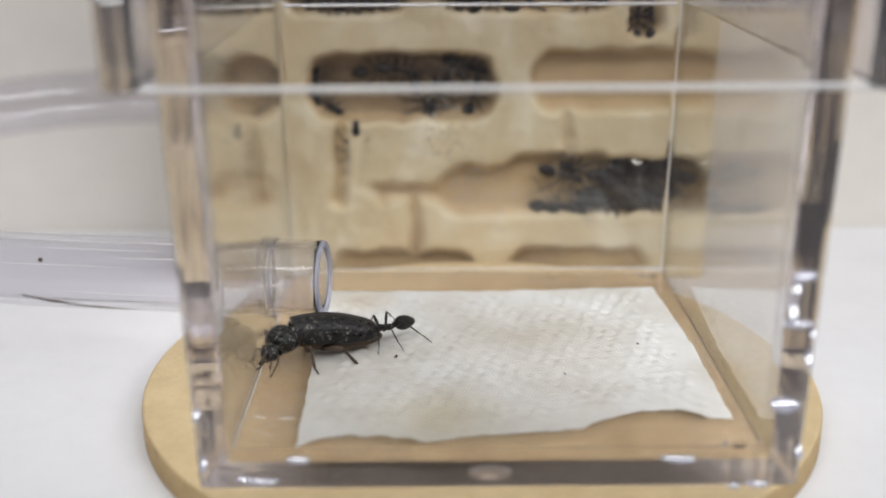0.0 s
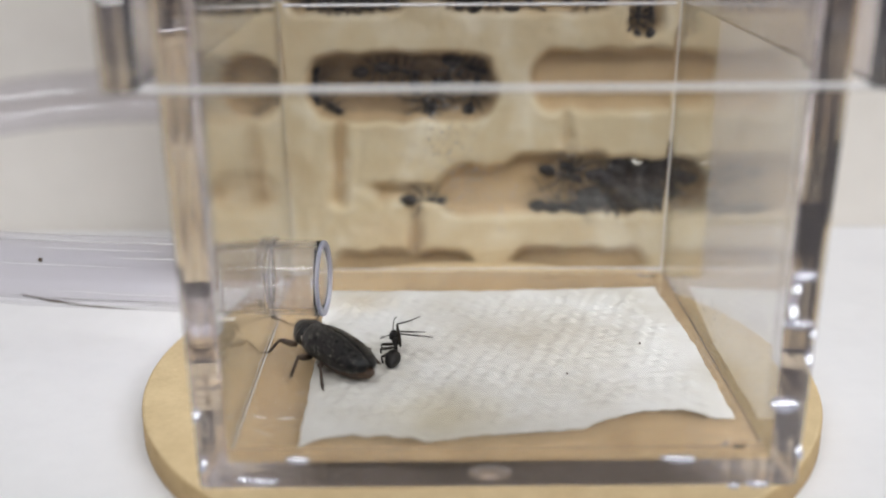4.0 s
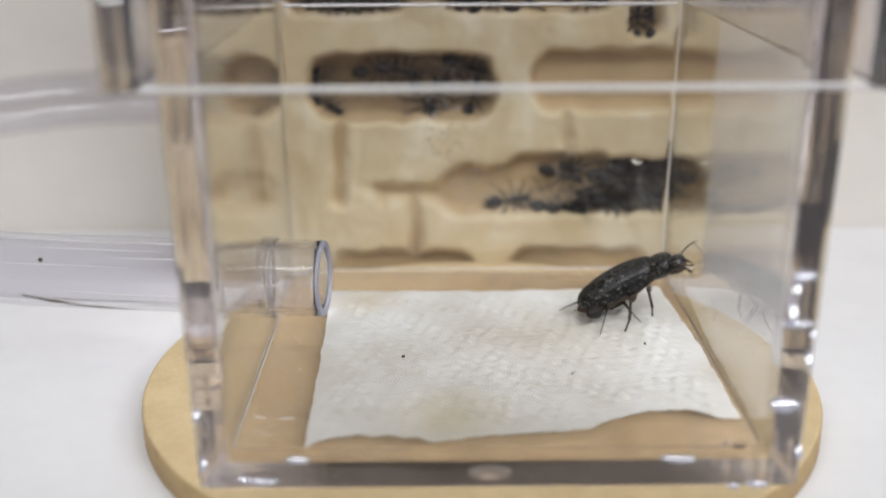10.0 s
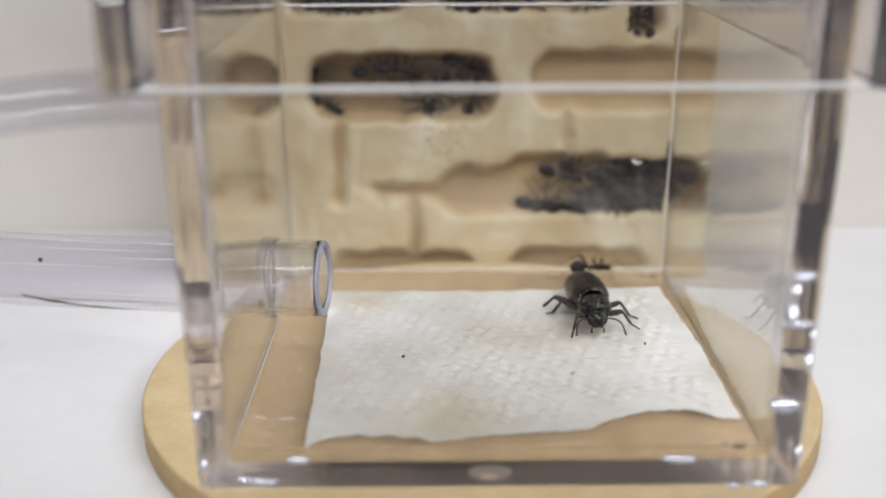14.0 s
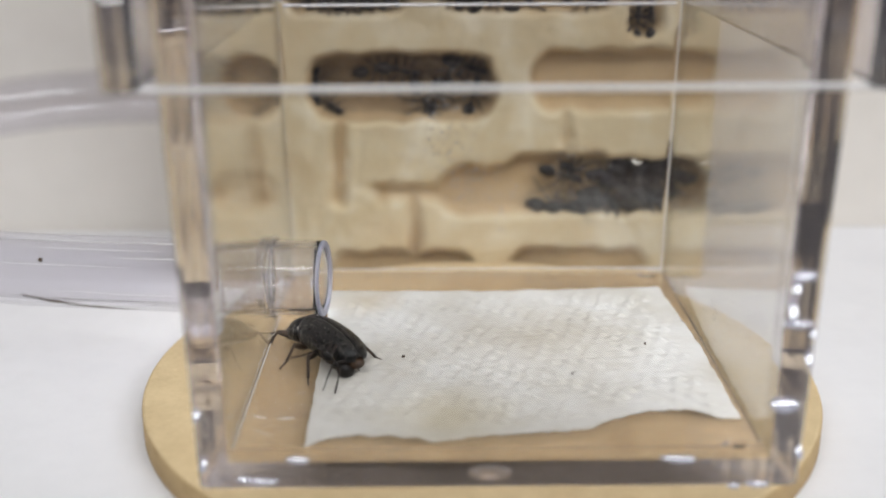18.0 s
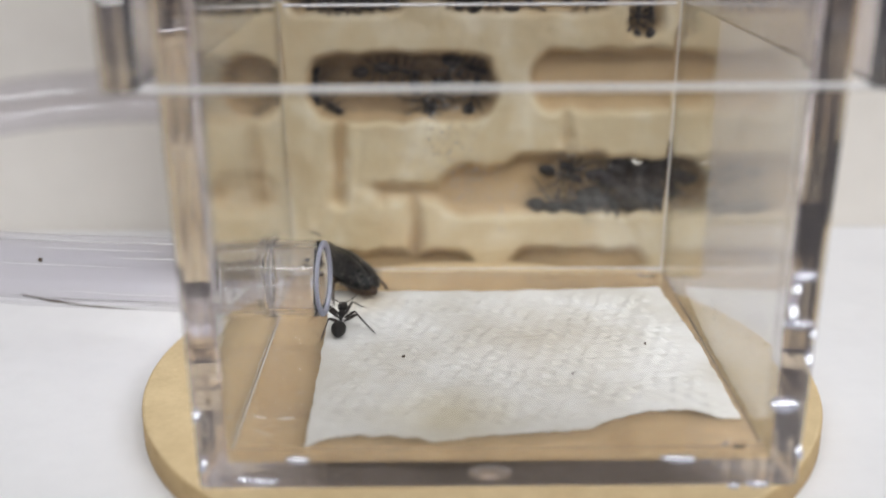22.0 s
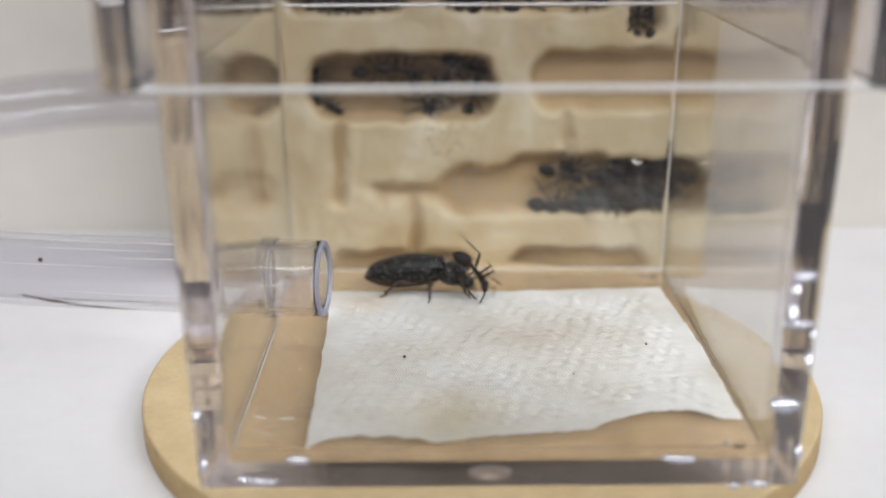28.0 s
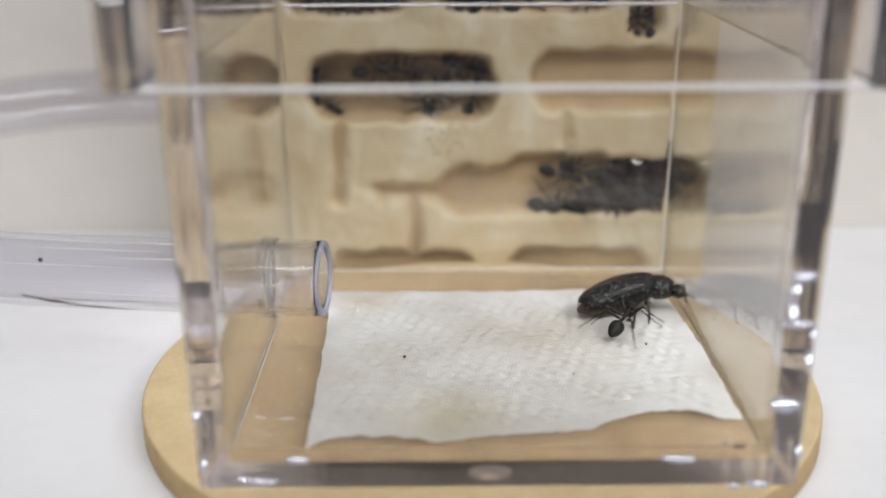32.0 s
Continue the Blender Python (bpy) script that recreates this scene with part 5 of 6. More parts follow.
    walk(ant, [
        (0, at(-11.3, -0.3, 2.4, 0, -0.2, -148)), (0.3, at(-11.5, 0.2, 2, 0, -7.8, -148)), (0.6, at(-11.4, 1, 1.7, 0, -5, -148)), 
        (1, at(-12.6, 1.8, 2, 0, -2.1, -148)), (1.2, at(-12.6, 2.5, 1.5, 0, -2.1, -148)), (1.5, at(-12.1, 2.3, 1.7, 0, -3.2, -148)), 
        (1.8, at(-12.6, 2.8, 1.5, 0, -5.8, -148)), (2, at(-12.7, 1.8, 1.7, 0, -7, -148)), (2.2, at(-12.9, 1.3, 1.3, 0, -3.1, -148)), 
        (2.4, at(-12.7, -1.7, 1.4, 0, -3, -148)), (2.6, at(-9.8, -9.7, 2.1, 0, 58.3, 180)), (2.8, at(-8.6, -12.1, 2.9, -180, 86.4, 0)), 
        (3, at(-9.1, -12.1, 2.9, -180, 77.1, 0)), (3.067, at(-9.2, -12.2, 3, 180, -27.1, 0)), (3.133, at(-9.2, -12.3, 3.1, -180, 23, 0)), 
        (3.2, at(-9.3, -12.4, 3.1, -180, 73, 0)), (3.5, at(-7.8, -13.4, 2.8, -180, 66.1, 0)), (3.75, at(-8.8, -8.2, 2.2, -79.2, 41, 87.1)), 
        (4, at(-9.8, -3, 1.5, -53.1, -10.9, 92.1)), (4.5, at(-14.5, 2.5, 1.5, -25.5, -12.3, 118.3)), (5, at(-18.4, 7.7, 1.5, -12.1, -1.1, 117.2)), 
        (5.5, at(-20.5, 11.4, 1.5, -5.5, -2.1, 107)), (5.9, at(-22.3, 14.8, 1.5, -2.7, 7.6, 112.5)), (5.933, at(-22.2, 15, 1.5, -8.3, 2, 56.8)), 
        (5.967, at(-22.2, 15.1, 1.5, -6.8, -5.7, 1.6)), (6, at(-22.2, 15.2, 1.5, 0.5, -8.9, -54.5)), (6.2, at(-20, 13.1, 1.5, -0.1, -5.5, -50.7)), 
        (6.3, at(-17.7, 10.8, 1.5, -0.1, -8.1, -50.2)), (6.4, at(-14.3, 6.6, 1.5, -3.4, 11.1, 9)), (6.5, at(-4.2, -0.2, 1.5, -5.3, -6.1, -48.8)), 
        (6.6, at(4.3, -5, 1.5, -3.9, 4.8, 2.9)), (6.7, at(12.4, -9, 1.5, -0.1, 16.9, 40.1)), (6.8, at(17, -6.8, 1.5, 1.6, 1.6, 51.7)), 
        (6.9, at(18.9, -2.3, 1.5, 1.1, -1.1, 89.9)), (7, at(15.4, 2.7, 1.5, 0.5, -7.6, 93.6)), (7.2, at(14.4, 2.7, 2.9, 0.3, -21.6, 93.1)), 
        (7.6, at(15.6, 3.7, 2.9, 1.4, -20.2, 86.1)), (7.8, at(16.2, 3.7, 2.9, 3, -21.8, 72.1)), (8, at(16, 3.7, 2.9, 1.4, -20.8, 72.3)), 
        (8.2, at(15, 3.5, 2.9, -2.9, -20.6, 92.9)), (8.4, at(14.6, 2.9, 2.9, -3.7, -14.3, 106.9)), (8.5, at(13.9, 1.1, 2.4, -3.7, -19.7, 148.3)), 
        (8.6, at(13.3, 0.7, 2.4, -7.6, -23.7, -168.9)), (8.7, at(13, 0.7, 2.4, 2.6, -24.5, 149.6)), (8.8, at(12.8, 0.7, 2.4, 10.8, -19, 109.3)), 
        (9, at(11.6, 4.1, 2.4, 8.5, -24.3, 87.9)), (9.3, at(13.6, 6.8, 1.5, 8.4, -8.1, 63.6)), (9.6, at(14.3, 6.4, 1.5, 3.9, -5.4, 64.9)), 
        (9.9, at(14.7, 7.3, 1.5, 2.4, 0, 50)), (10.1, at(14, 8, 1.5, 1.2, 1.1, 45.4)), (10.2, at(14.6, 10.2, 1.8, -6.8, -37.3, 30.1)), 
        (10.3, at(15.1, 12.4, 2.2, 7, -75.9, 0)), (10.5, at(13.7, 11.7, 3.2, 6, -37.9, 0)), (10.7, at(13.3, 17, 1.5, -13.3, -2.3, 56.5)), 
        (11, at(14.2, 17.7, 1.5, -6, 2.7, 44.9)), (11.3, at(15.1, 19, 1.5, -2.9, 8.9, 44.3)), (11.6, at(15.8, 20, 1.5, -1.3, 2.2, 45.3)), 
        (11.8, at(15.5, 19.2, 1.5, -4.2, -4.3, -6.2)), (12, at(15.1, 18.4, 1.5, -0.9, -10.6, -58.1)), (12.3, at(15.4, 19, 1.5, -0.6, -10.1, -56.4)), 
        (12.6, at(16, 21.5, 1.5, -4.1, -7.1, -0.9)), (12.8, at(18.1, 21.5, 1.5, -2, -3.4, 0.2)), (13, at(18.4, 20, 1.5, -0.8, 7.3, -4.6)), 
        (13.3, at(17.4, 20.6, 1.5, -0.4, 9.8, -4.8)), (13.6, at(16.5, 18.1, 1.5, -4.1, -3.8, -64.3)), (13.8, at(15.8, 17.3, 1.5, -1.9, 3.8, -64.7)), 
        (14, at(14.6, 21.1, 1.5, 1.1, 0.9, -2.5)), (14.2, at(13.5, 19.6, 1.5, 0.7, 2.7, 49.7)), (14.3, at(13.1, 20.1, 1.5, 0.2, 5.2, 45.3)), 
        (14.5, at(13.4, 19.2, 1.5, -1.8, 4.3, -3.5)), (14.75, at(11.7, 16, 1.5, -1.8, 3.6, -67.6)), (15, at(10.1, 12.7, 1.5, -1.1, 3.3, -131.6)), 
        (15.5, at(-2.3, -4.9, 1.5, -0.4, -6.6, -126.3)), (15.75, at(-6.9, -6.8, 1.5, 4.3, -1.7, 178.1)), (16, at(-11.5, -8.7, 1.5, 3, 4.9, 122.8)), 
        (16.5, at(-15.1, -10.3, 2.4, 1.1, -17.1, 114.4)), (16.7, at(-15.3, -10, 2.4, 0.7, -12.7, 113.1)), (17, at(-15.5, -10.2, 2.4, -0.2, -6.6, 118.6)), 
        (17.3, at(-15.9, -10.4, 2.4, -0.3, -5, 122.6)), (17.6, at(-16.2, -9.3, 2.4, -0.1, -2.2, 121.4)), (18, at(-16.2, -8.8, 2.4, -1.1, -44, 170.6)), 
        (18.1, at(-15.6, -8.2, 2.4, 21.6, -25.6, 116.1)), (18.2, at(-15.1, -7.6, 2.4, 20.8, 0.6, 75.1)), (18.4, at(-14.4, -5.3, 2.4, 10.7, -23.8, 77.5)), 
        (18.6, at(-13.4, -5.3, 2.4, 5.9, -21.3, 74.5)), (19, at(-13.3, -7, 2.4, 2.5, -9.6, 76.3)), (19.2, at(-13.3, -6.6, 2.4, 1, -8, 78.1)), 
        (19.4, at(-14.6, -5.3, 2.4, 0.2, -11, 82.5)), (19.6, at(-15.5, -3.8, 2.4, -0.9, -20.6, 92.8)), (20, at(-15.6, -0.4, 2.4, -0.2, -10.6, 91.8)), 
        (20.4, at(-15.7, 0.4, 2.4, 0.2, -11.3, 88.7)), (20.8, at(-16.2, 3.2, 1.5, -0.4, -11.7, 93.2)), (21, at(-16.1, 3.2, 1.5, -0.6, -12, 97.6)), 
        (21.2, at(-16.1, 4.4, 1.5, -0.9, -8.5, 103.5)), (21.4, at(-15.6, 4.7, 1.5, 1.8, -6.1, 71.2)), (21.6, at(-14.3, 5.4, 1.5, 2.4, -13.7, 36.8)), 
        (21.8, at(-14.8, 4.5, 1.5, -2.2, -3.1, 66.2)), (22, at(-16.3, 5.1, 1.5, -1.5, -13.4, 87.7)), (22.2, at(-16.3, 7.3, 1.5, -2.4, -14.5, 103.4)), 
        (22.4, at(-18.7, 11.7, 1.5, -2.8, -9, 117.3)), (22.6, at(-19.1, 14.8, 1.5, -1.5, -2.7, 119.7)), (22.7, at(-18.9, 17.2, 1.3, -6.9, -35.2, 74.6)), 
        (22.8, at(-18.7, 19.6, 1.1, 30.1, -57.1, 0)), (23, at(-17.7, 20.9, 3.4, 18.1, -31.3, 0)), (23.2, at(-16.6, 20.9, 4.5, 10.7, -27.7, 0)), 
        (23.4, at(-14.1, 20.9, 5.2, 7.5, -13.8, 0)), (23.6, at(-12, 21, 5, 6.6, -9.2, 0)), (23.8, at(-9.1, 20.9, 5.5, 6.5, -1.6, 0)), 
        (24, at(-6.8, 19.1, 4.9, 10.9, 44.5, 0)), (24.1, at(-5.7, 18.9, 4.5, 1.2, 64.9, -74.4)), (24.2, at(-4.6, 18.8, 4.2, -42.9, 58.9, 180)), 
        (24.3, at(-5.5, 19.9, 4.2, 2.9, 80.9, -101.1)), (24.4, at(-6.3, 21, 4.3, 71.1, 62.4, 0)), (24.6, at(-7.1, 20.9, 5.5, 44.1, 36.6, 0)), 
        (24.8, at(-7.1, 20.1, 6.4, 28.4, 41.1, 0)), (25, at(-5.2, 18.1, 6.2, -131.6, 69.6, 180)), (25.1, at(-4.9, 17.9, 5.8, -119.2, 43.3, 180)), 
        (25.15, at(-4.7, 17.8, 5.7, -83.7, 7.4, -168.7)), (25.2, at(-4.6, 17.7, 5.5, -51.2, -28.2, 180)), (25.25, at(-4, 14.7, 7, -50.8, -66.6, -178.5)), 
        (25.3, at(-3.5, 11.8, 8.4, 132.2, -74.9, 0)), (25.4, at(-1.7, 10.9, 7, 146, -61.1, 0)), (25.433, at(-0.7, 12.6, 5.2, 89.2, -28.7, 12.5)), 
        (25.467, at(0.4, 14.3, 3.3, 46.7, -0.6, -6.7)), (25.5, at(1.5, 16, 1.5, -2.3, 5.4, -39.7)), (26, at(2.5, 12.3, 1.5, -2.1, 3.2, -66.8)), 
        (26.167, at(2.3, 12.8, 1.5, 4.4, 1.1, -7.8)), (26.333, at(2.1, 13.3, 1.5, 6, -5.5, 51)), (26.5, at(1.9, 13.8, 1.5, 1.1, -10.3, 110.4)), 
        (26.75, at(0.8, 16.2, 1.8, -25.4, 17.6, 146.7)), (27, at(-0.3, 18.6, 2.1, -33, 55.5, 180)), (27.25, at(-0.6, 16.1, 3, 14.6, 77.2, -92.1)), 
        (27.5, at(-1, 13.5, 3.8, 66.6, 56.5, 0)), (27.8, at(-0.6, 13.8, 3.6, 44.8, 56.3, 0)), (28, at(-0.4, 13.2, 3.6, 32.6, 54.2, 0)), 
        (28.2, at(-1.3, 13.1, 5, 21.3, 38.8, 0)), (28.4, at(-2.2, 12.8, 5.2, 14, 25.5, 0)), (28.6, at(-1.6, 12.5, 5.3, 10, 31.6, 0)), 
        (28.8, at(-1.5, 12.2, 5.2, 8.7, 46.9, 0)), (29, at(-2.5, 10.1, 6, 7.8, 52.3, 0)), (29.1, at(-2.9, 9.7, 4.6, 9.6, 65.5, 0)), 
        (29.3, at(-3, 7.9, 5, 10.2, 82.5, 0)), (29.35, at(-3, 11.1, 3.2, 55.8, 39.8, 88)), (29.4, at(-3, 14.3, 1.5, 30.4, 1.1, 123.3)), 
        (29.5, at(-2.8, 17.3, 1.5, 14.3, 2.2, 130.4)), (29.55, at(-2.4, 14.4, 1.5, 4.1, 1.5, -172.2)), (29.6, at(-2, 11.6, 1.5, -2, 9.7, -115)), 
        (29.65, at(-2, 11.9, 1.5, -3.2, 9.7, -174.1)), (29.7, at(-1.9, 12.2, 1.5, -3.7, 8.7, 126.9)), (29.8, at(1, 12.5, 1.5, -3.5, -12.4, 100.3)), 
        (29.9, at(0.8, 16.4, 1.5, -3.9, -2.7, 124.6)), (30, at(-3.2, 20.4, 1.5, -2.2, -0.5, 154.5)), (30.2, at(-10.4, 21.8, 2.1, -1.1, -17.1, 165.5)), 
        (30.3, at(-12.3, 21.8, 2.1, -1.5, -12.2, 172.4)), (30.4, at(-16.5, 21.5, 1.5, -0.3, -5.5, 168.3)), (30.5, at(-19.8, 18, 1.5, 1.1, 9.8, 140)), 
        (30.6, at(-21.9, 15, 1.5, 3.9, 14.3, -171.4)), (30.65, at(-21.3, 13.2, 1.5, 6.4, 12.3, -133)), (30.7, at(-20.6, 11.4, 1.5, 7.1, 9.1, -95.1)), 
        (30.8, at(-17.2, 5.1, 1.5, 1.4, -4.3, -118.4)), (31, at(-17.5, -11.8, 1.5, 0.9, -2.2, -124.1)), (31.1, at(-19.6, -15.4, 1.5, 1.1, 4.1, -176.9)), 
        (31.15, at(-19.7, -15.7, 1.5, -0.1, 5.6, 138.7)), (31.2, at(-19.8, -16, 1.5, -2, 5.9, 94.3)), (31.3, at(-18.4, -14.5, 1.5, -2.4, 15.7, 59.1)), 
        (31.4, at(-12.9, -13, 1.5, -6, -2.5, 15.8)), (31.5, at(-4.2, -12.5, 1.5, -3.1, 5.5, 33.7)), (31.6, at(4, -8.4, 1.5, -1.3, -4.3, 36.5)), 
        (31.8, at(14.3, 0, 2.4, -1.1, -12.2, 49.3)), (32, at(15.7, 2.6, 2.4, -1.3, -15.6, 56.5)), 
    ])
    walk(ant_gaster, [
        (0, at(-1.15, 0, 0, 0, -3.5, 0)), (0.3, at(-1.15, 0, 0, 0, -2.7, 0)), (0.6, at(-1.15, 0, 0, 0, -2.6, 0)), (1, at(-1.15, 0, 0, 0, -5.8, 0)), 
        (1.2, at(-1.15, 0, 0, 0, -1.2, 0)), (1.5, at(-1.15, 0, 0, 0, 0.8, 0)), (1.8, at(-1.15, 0, 0, 0, 6.4, 0)), (2, at(-1.15, 0, 0, 0, 9.5, 0)), 
        (2.2, at(-1.15, 0, 0, 0, 10.6, 0)), (2.4, at(-1.15, 0, 0, 0, 12.6, 0)), (2.6, at(-1.15, 0, 0, 0, 59.4, 0)), (2.8, at(-1.15, 0, 0, 0, 41.8, 0)), 
        (3, at(-1.15, 0, 0, 0, 49.1, 0)), (3.2, at(-1.15, 0, 0, 0, 42.9, 0)), (3.5, at(-1.15, 0, 0, 0, 41.6, 0)), (4, at(-1.15, 0, 0, 0, 7.6, -9.8)), 
        (4.5, at(-1.15, 0, 0, 0, -2.6, 0.9)), (5, at(-1.15, 0, 0, 0, 0.3, -1.3)), (5.5, at(-1.15, 0, 0, 0, 0.8, 3)), (5.9, at(-1.15, 0, 0, 0, 0.5, -1.3)), 
        (6, at(-1.15, 0, 0, 0, -0.7, -1.7)), (6.2, at(-1.15, 0, 0, 0, 0.3, -3.1)), (6.3, at(-1.15, 0, 0, 0, 0, -1.6)), (6.4, at(-1.15, 0, 0, 0, 11.3, 44.9)), 
        (6.5, at(-1.15, 0, 0, 0, -2.2, -2.4)), (6.6, at(-1.15, 0, 0, 0, 12.8, 41.4)), (6.7, at(-1.15, 0, 0, 0, 2.5, 3.7)), 
        (6.8, at(-1.15, 0, 0, 0, 2.4, -3.4)), (6.9, at(-1.15, 0, 0, 0, 0, -1.5)), (7, at(-1.15, 0, 0, 0, 2.5, 1.4)), (7.2, at(-1.15, 0, 0, 0, 0.3, 0.1)), 
        (7.6, at(-1.15, 0, 0, 0, 0, -0.3)), (7.8, at(-1.15, 0, 0, 0, -2.7, 0.1)), (8, at(-1.15, 0, 0, 0, -2, 2.6)), (8.2, at(-1.15, 0, 0, 0, -0.3, -1.4)), 
        (8.4, at(-1.15, 0, 0, 0, -1.5, 0.6)), (8.6, at(-1.15, 0, 0, 0, -0.1, -4.4)), (8.8, at(-1.15, 0, 0, 0, 4.8, 2.3)), (9, at(-1.15, 0, 0, 0, 4.8, 14.6)), 
        (9.3, at(-1.15, 0, 0, 0, 0.6, 4.1)), (9.6, at(-1.15, 0, 0, 0, 0.5, 2.6)), (9.9, at(-1.15, 0, 0, 0, 2.1, 0.6)), (10.1, at(-1.15, 0, 0, 0, 4, -0.3)), 
        (10.3, at(-1.15, 0, 0, 0, 5.3, -0.7)), (10.5, at(-1.15, 0, 0, 0, -0.5, 0.1)), (10.7, at(-1.15, 0, 0, 0, -6.6, 10.6)), 
        (11, at(-1.15, 0, 0, 0, 1.4, 10.6)), (11.3, at(-1.15, 0, 0, 0, 1.1, 7)), (11.6, at(-1.15, 0, 0, 0, 2.8, 3.3)), (12, at(-1.15, 0, 0, 0, 2.1, -4.4)), 
        (12.3, at(-1.15, 0, 0, 0, 0.6, -3.9)), (12.6, at(-1.15, 0, 0, 0, 11, 41.4)), (12.8, at(-1.15, 0, 0, 0, 9.3, 44.9)), 
        (13, at(-1.15, 0, 0, 0, 11.7, 42.4)), (13.3, at(-1.15, 0, 0, 0, 11.8, 42.1)), (13.6, at(-1.15, 0, 0, 0, -3.5, 0.2)), 
        (13.8, at(-1.15, 0, 0, 0, -0.7, 0.4)), (14, at(-1.15, 0, 0, 0, 11.9, 48.3)), (14.2, at(-1.15, 0, 0, 0, 1.4, 2.3)), 
        (14.3, at(-1.15, 0, 0, 0, 0.9, 1.9)), (14.5, at(-1.15, 0, 0, 0, 10.2, 46.9)), (15, at(-1.15, 0, 0, 0, 1.8, 5.4)), (15.5, at(-1.15, 0, 0, 0, 1.4, 2)), 
        (16, at(-1.15, 0, 0, 0, -1, -3.4)), (16.5, at(-1.15, 0, 0, 0, -0.5, 1.6)), (16.7, at(-1.15, 0, 0, 0, 0.3, 4)), (17, at(-1.15, 0, 0, 0, 1.4, 0.2)), 
        (17.3, at(-1.15, 0, 0, 0, 1.8, 2.2)), (17.6, at(-1.15, 0, 0, 0, 1.1, 3.8)), (18, at(-1.15, 0, 0, 0, -16.7, 53)), (18.2, at(-1.15, 0, 0, 0, 3, 0.5)), 
        (18.4, at(-1.15, 0, 0, 0, -3.1, -14.2)), (18.6, at(-1.15, 0, 0, 0, -5.4, -17)), (19, at(-1.15, 0, 0, 0, 0.4, -11.8)), 
        (19.2, at(-1.15, 0, 0, 0, -0.8, -14.6)), (19.4, at(-1.15, 0, 0, 0, -1, -15.2)), (19.6, at(-1.15, 0, 0, 0, -0.1, -17.4)), 
        (20, at(-1.15, 0, 0, 0, -2.3, -19.1)), (20.4, at(-1.15, 0, 0, 0, -2.1, -18.4)), (20.8, at(-1.15, 0, 0, 0, 2.4, -16.3)), 
        (21, at(-1.15, 0, 0, 0, 2.6, -19.4)), (21.2, at(-1.15, 0, 0, 0, -0.6, -17.7)), (21.4, at(-1.15, 0, 0, 0, -4.6, 6)), 
        (21.6, at(-1.15, 0, 0, 0, 3.1, 33.8)), (21.8, at(-1.15, 0, 0, 0, -9.8, 9.7)), (22, at(-1.15, 0, 0, 0, 2.4, -1.3)), 
        (22.2, at(-1.15, 0, 0, 0, 1.9, -11.2)), (22.4, at(-1.15, 0, 0, 0, -3, -1.7)), (22.6, at(-1.15, 0, 0, 0, -0.3, -1.9)), 
        (22.8, at(-1.15, 0, 0, 0, -9, 5.3)), (23, at(-1.15, 0, 0, 0, -11.7, 3.9)), (23.2, at(-1.15, 0, 0, 0, -24.8, 5)), 
        (23.4, at(-1.15, 0, 0, 0, -19.4, 2.7)), (23.6, at(-1.15, 0, 0, 0, -9, 1.1)), (23.8, at(-1.15, 0, 0, 0, -11.7, 1.3)), 
        (24, at(-1.15, 0, 0, 0, -8.7, 1.7)), (24.2, at(-1.15, 0, 0, 0, 1.2, 1.1)), (24.4, at(-1.15, 0, 0, 0, -2.5, 7.3)), 
        (24.6, at(-1.15, 0, 0, 0, -10.8, 10.7)), (24.8, at(-1.15, 0, 0, 0, -17.7, 9.9)), (25, at(-1.15, 0, 0, 0, 4.1, -4.7)), 
        (25.1, at(-1.15, 0, 0, 0, 2.6, -4.7)), (25.2, at(-1.15, 0, 0, 0, 11.9, 15.2)), (25.3, at(-1.15, 0, 0, 0, 1.6, 1.7)), 
        (25.4, at(-1.15, 0, 0, 0, -2.8, -1.9)), (25.5, at(-1.15, 0, 0, 0, 2, -4.8)), (26, at(-1.15, 0, 0, 0, -3.3, 2.8)), (26.5, at(-1.15, 0, 0, 0, 1.1, -2)), 
        (27, at(-1.15, 0, 0, 0, -21.7, -15)), (27.5, at(-1.15, 0, 0, 0, -9.9, 23.8)), (27.8, at(-1.15, 0, 0, 0, -18.6, 19.6)), 
        (28, at(-1.15, 0, 0, 0, -15.7, 10.3)), (28.2, at(-1.15, 0, 0, 0, -16.2, 6.5)), (28.4, at(-1.15, 0, 0, 0, -6.4, 1.6)), 
        (28.6, at(-1.15, 0, 0, 0, -13.8, 2.5)), (28.8, at(-1.15, 0, 0, 0, -10.9, 1.7)), (29, at(-1.15, 0, 0, 0, -12.5, 1.7)), 
        (29.1, at(-1.15, 0, 0, 0, -18.2, 3.2)), (29.3, at(-1.15, 0, 0, 0, -9.6, 1.7)), (29.4, at(-1.15, 0, 0, 0, -2.7, -4.4)), 
        (29.5, at(-1.15, 0, 0, 0, -1.2, 0.1)), (29.6, at(-1.15, 0, 0, 0, -3.4, -1.8)), (29.7, at(-1.15, 0, 0, 0, -2.4, -2)), 
        (29.8, at(-1.15, 0, 0, 0, 1.9, -9.9)), (29.9, at(-1.15, 0, 0, 0, 2, -4.7)), (30, at(-1.15, 0, 0, 0, 2.9, -8.6)), 
        (30.2, at(-1.15, 0, 0, 0, 8.8, -20.2)), (30.3, at(-1.15, 0, 0, 0, 3.8, -14.7)), (30.4, at(-1.15, 0, 0, 0, 2.4, -11.7)), 
        (30.5, at(-1.15, 0, 0, 0, -0.6, -2.7)), (30.6, at(-1.15, 0, 0, 0, 7.3, -51.2)), (30.7, at(-1.15, 0, 0, 0, -0.8, 1.2)), 
        (30.8, at(-1.15, 0, 0, 0, 0.3, 3)), (31, at(-1.15, 0, 0, 0, 1.1, -0.4)), (31.1, at(-1.15, 0, 0, 0, 18.7, -49.7)), 
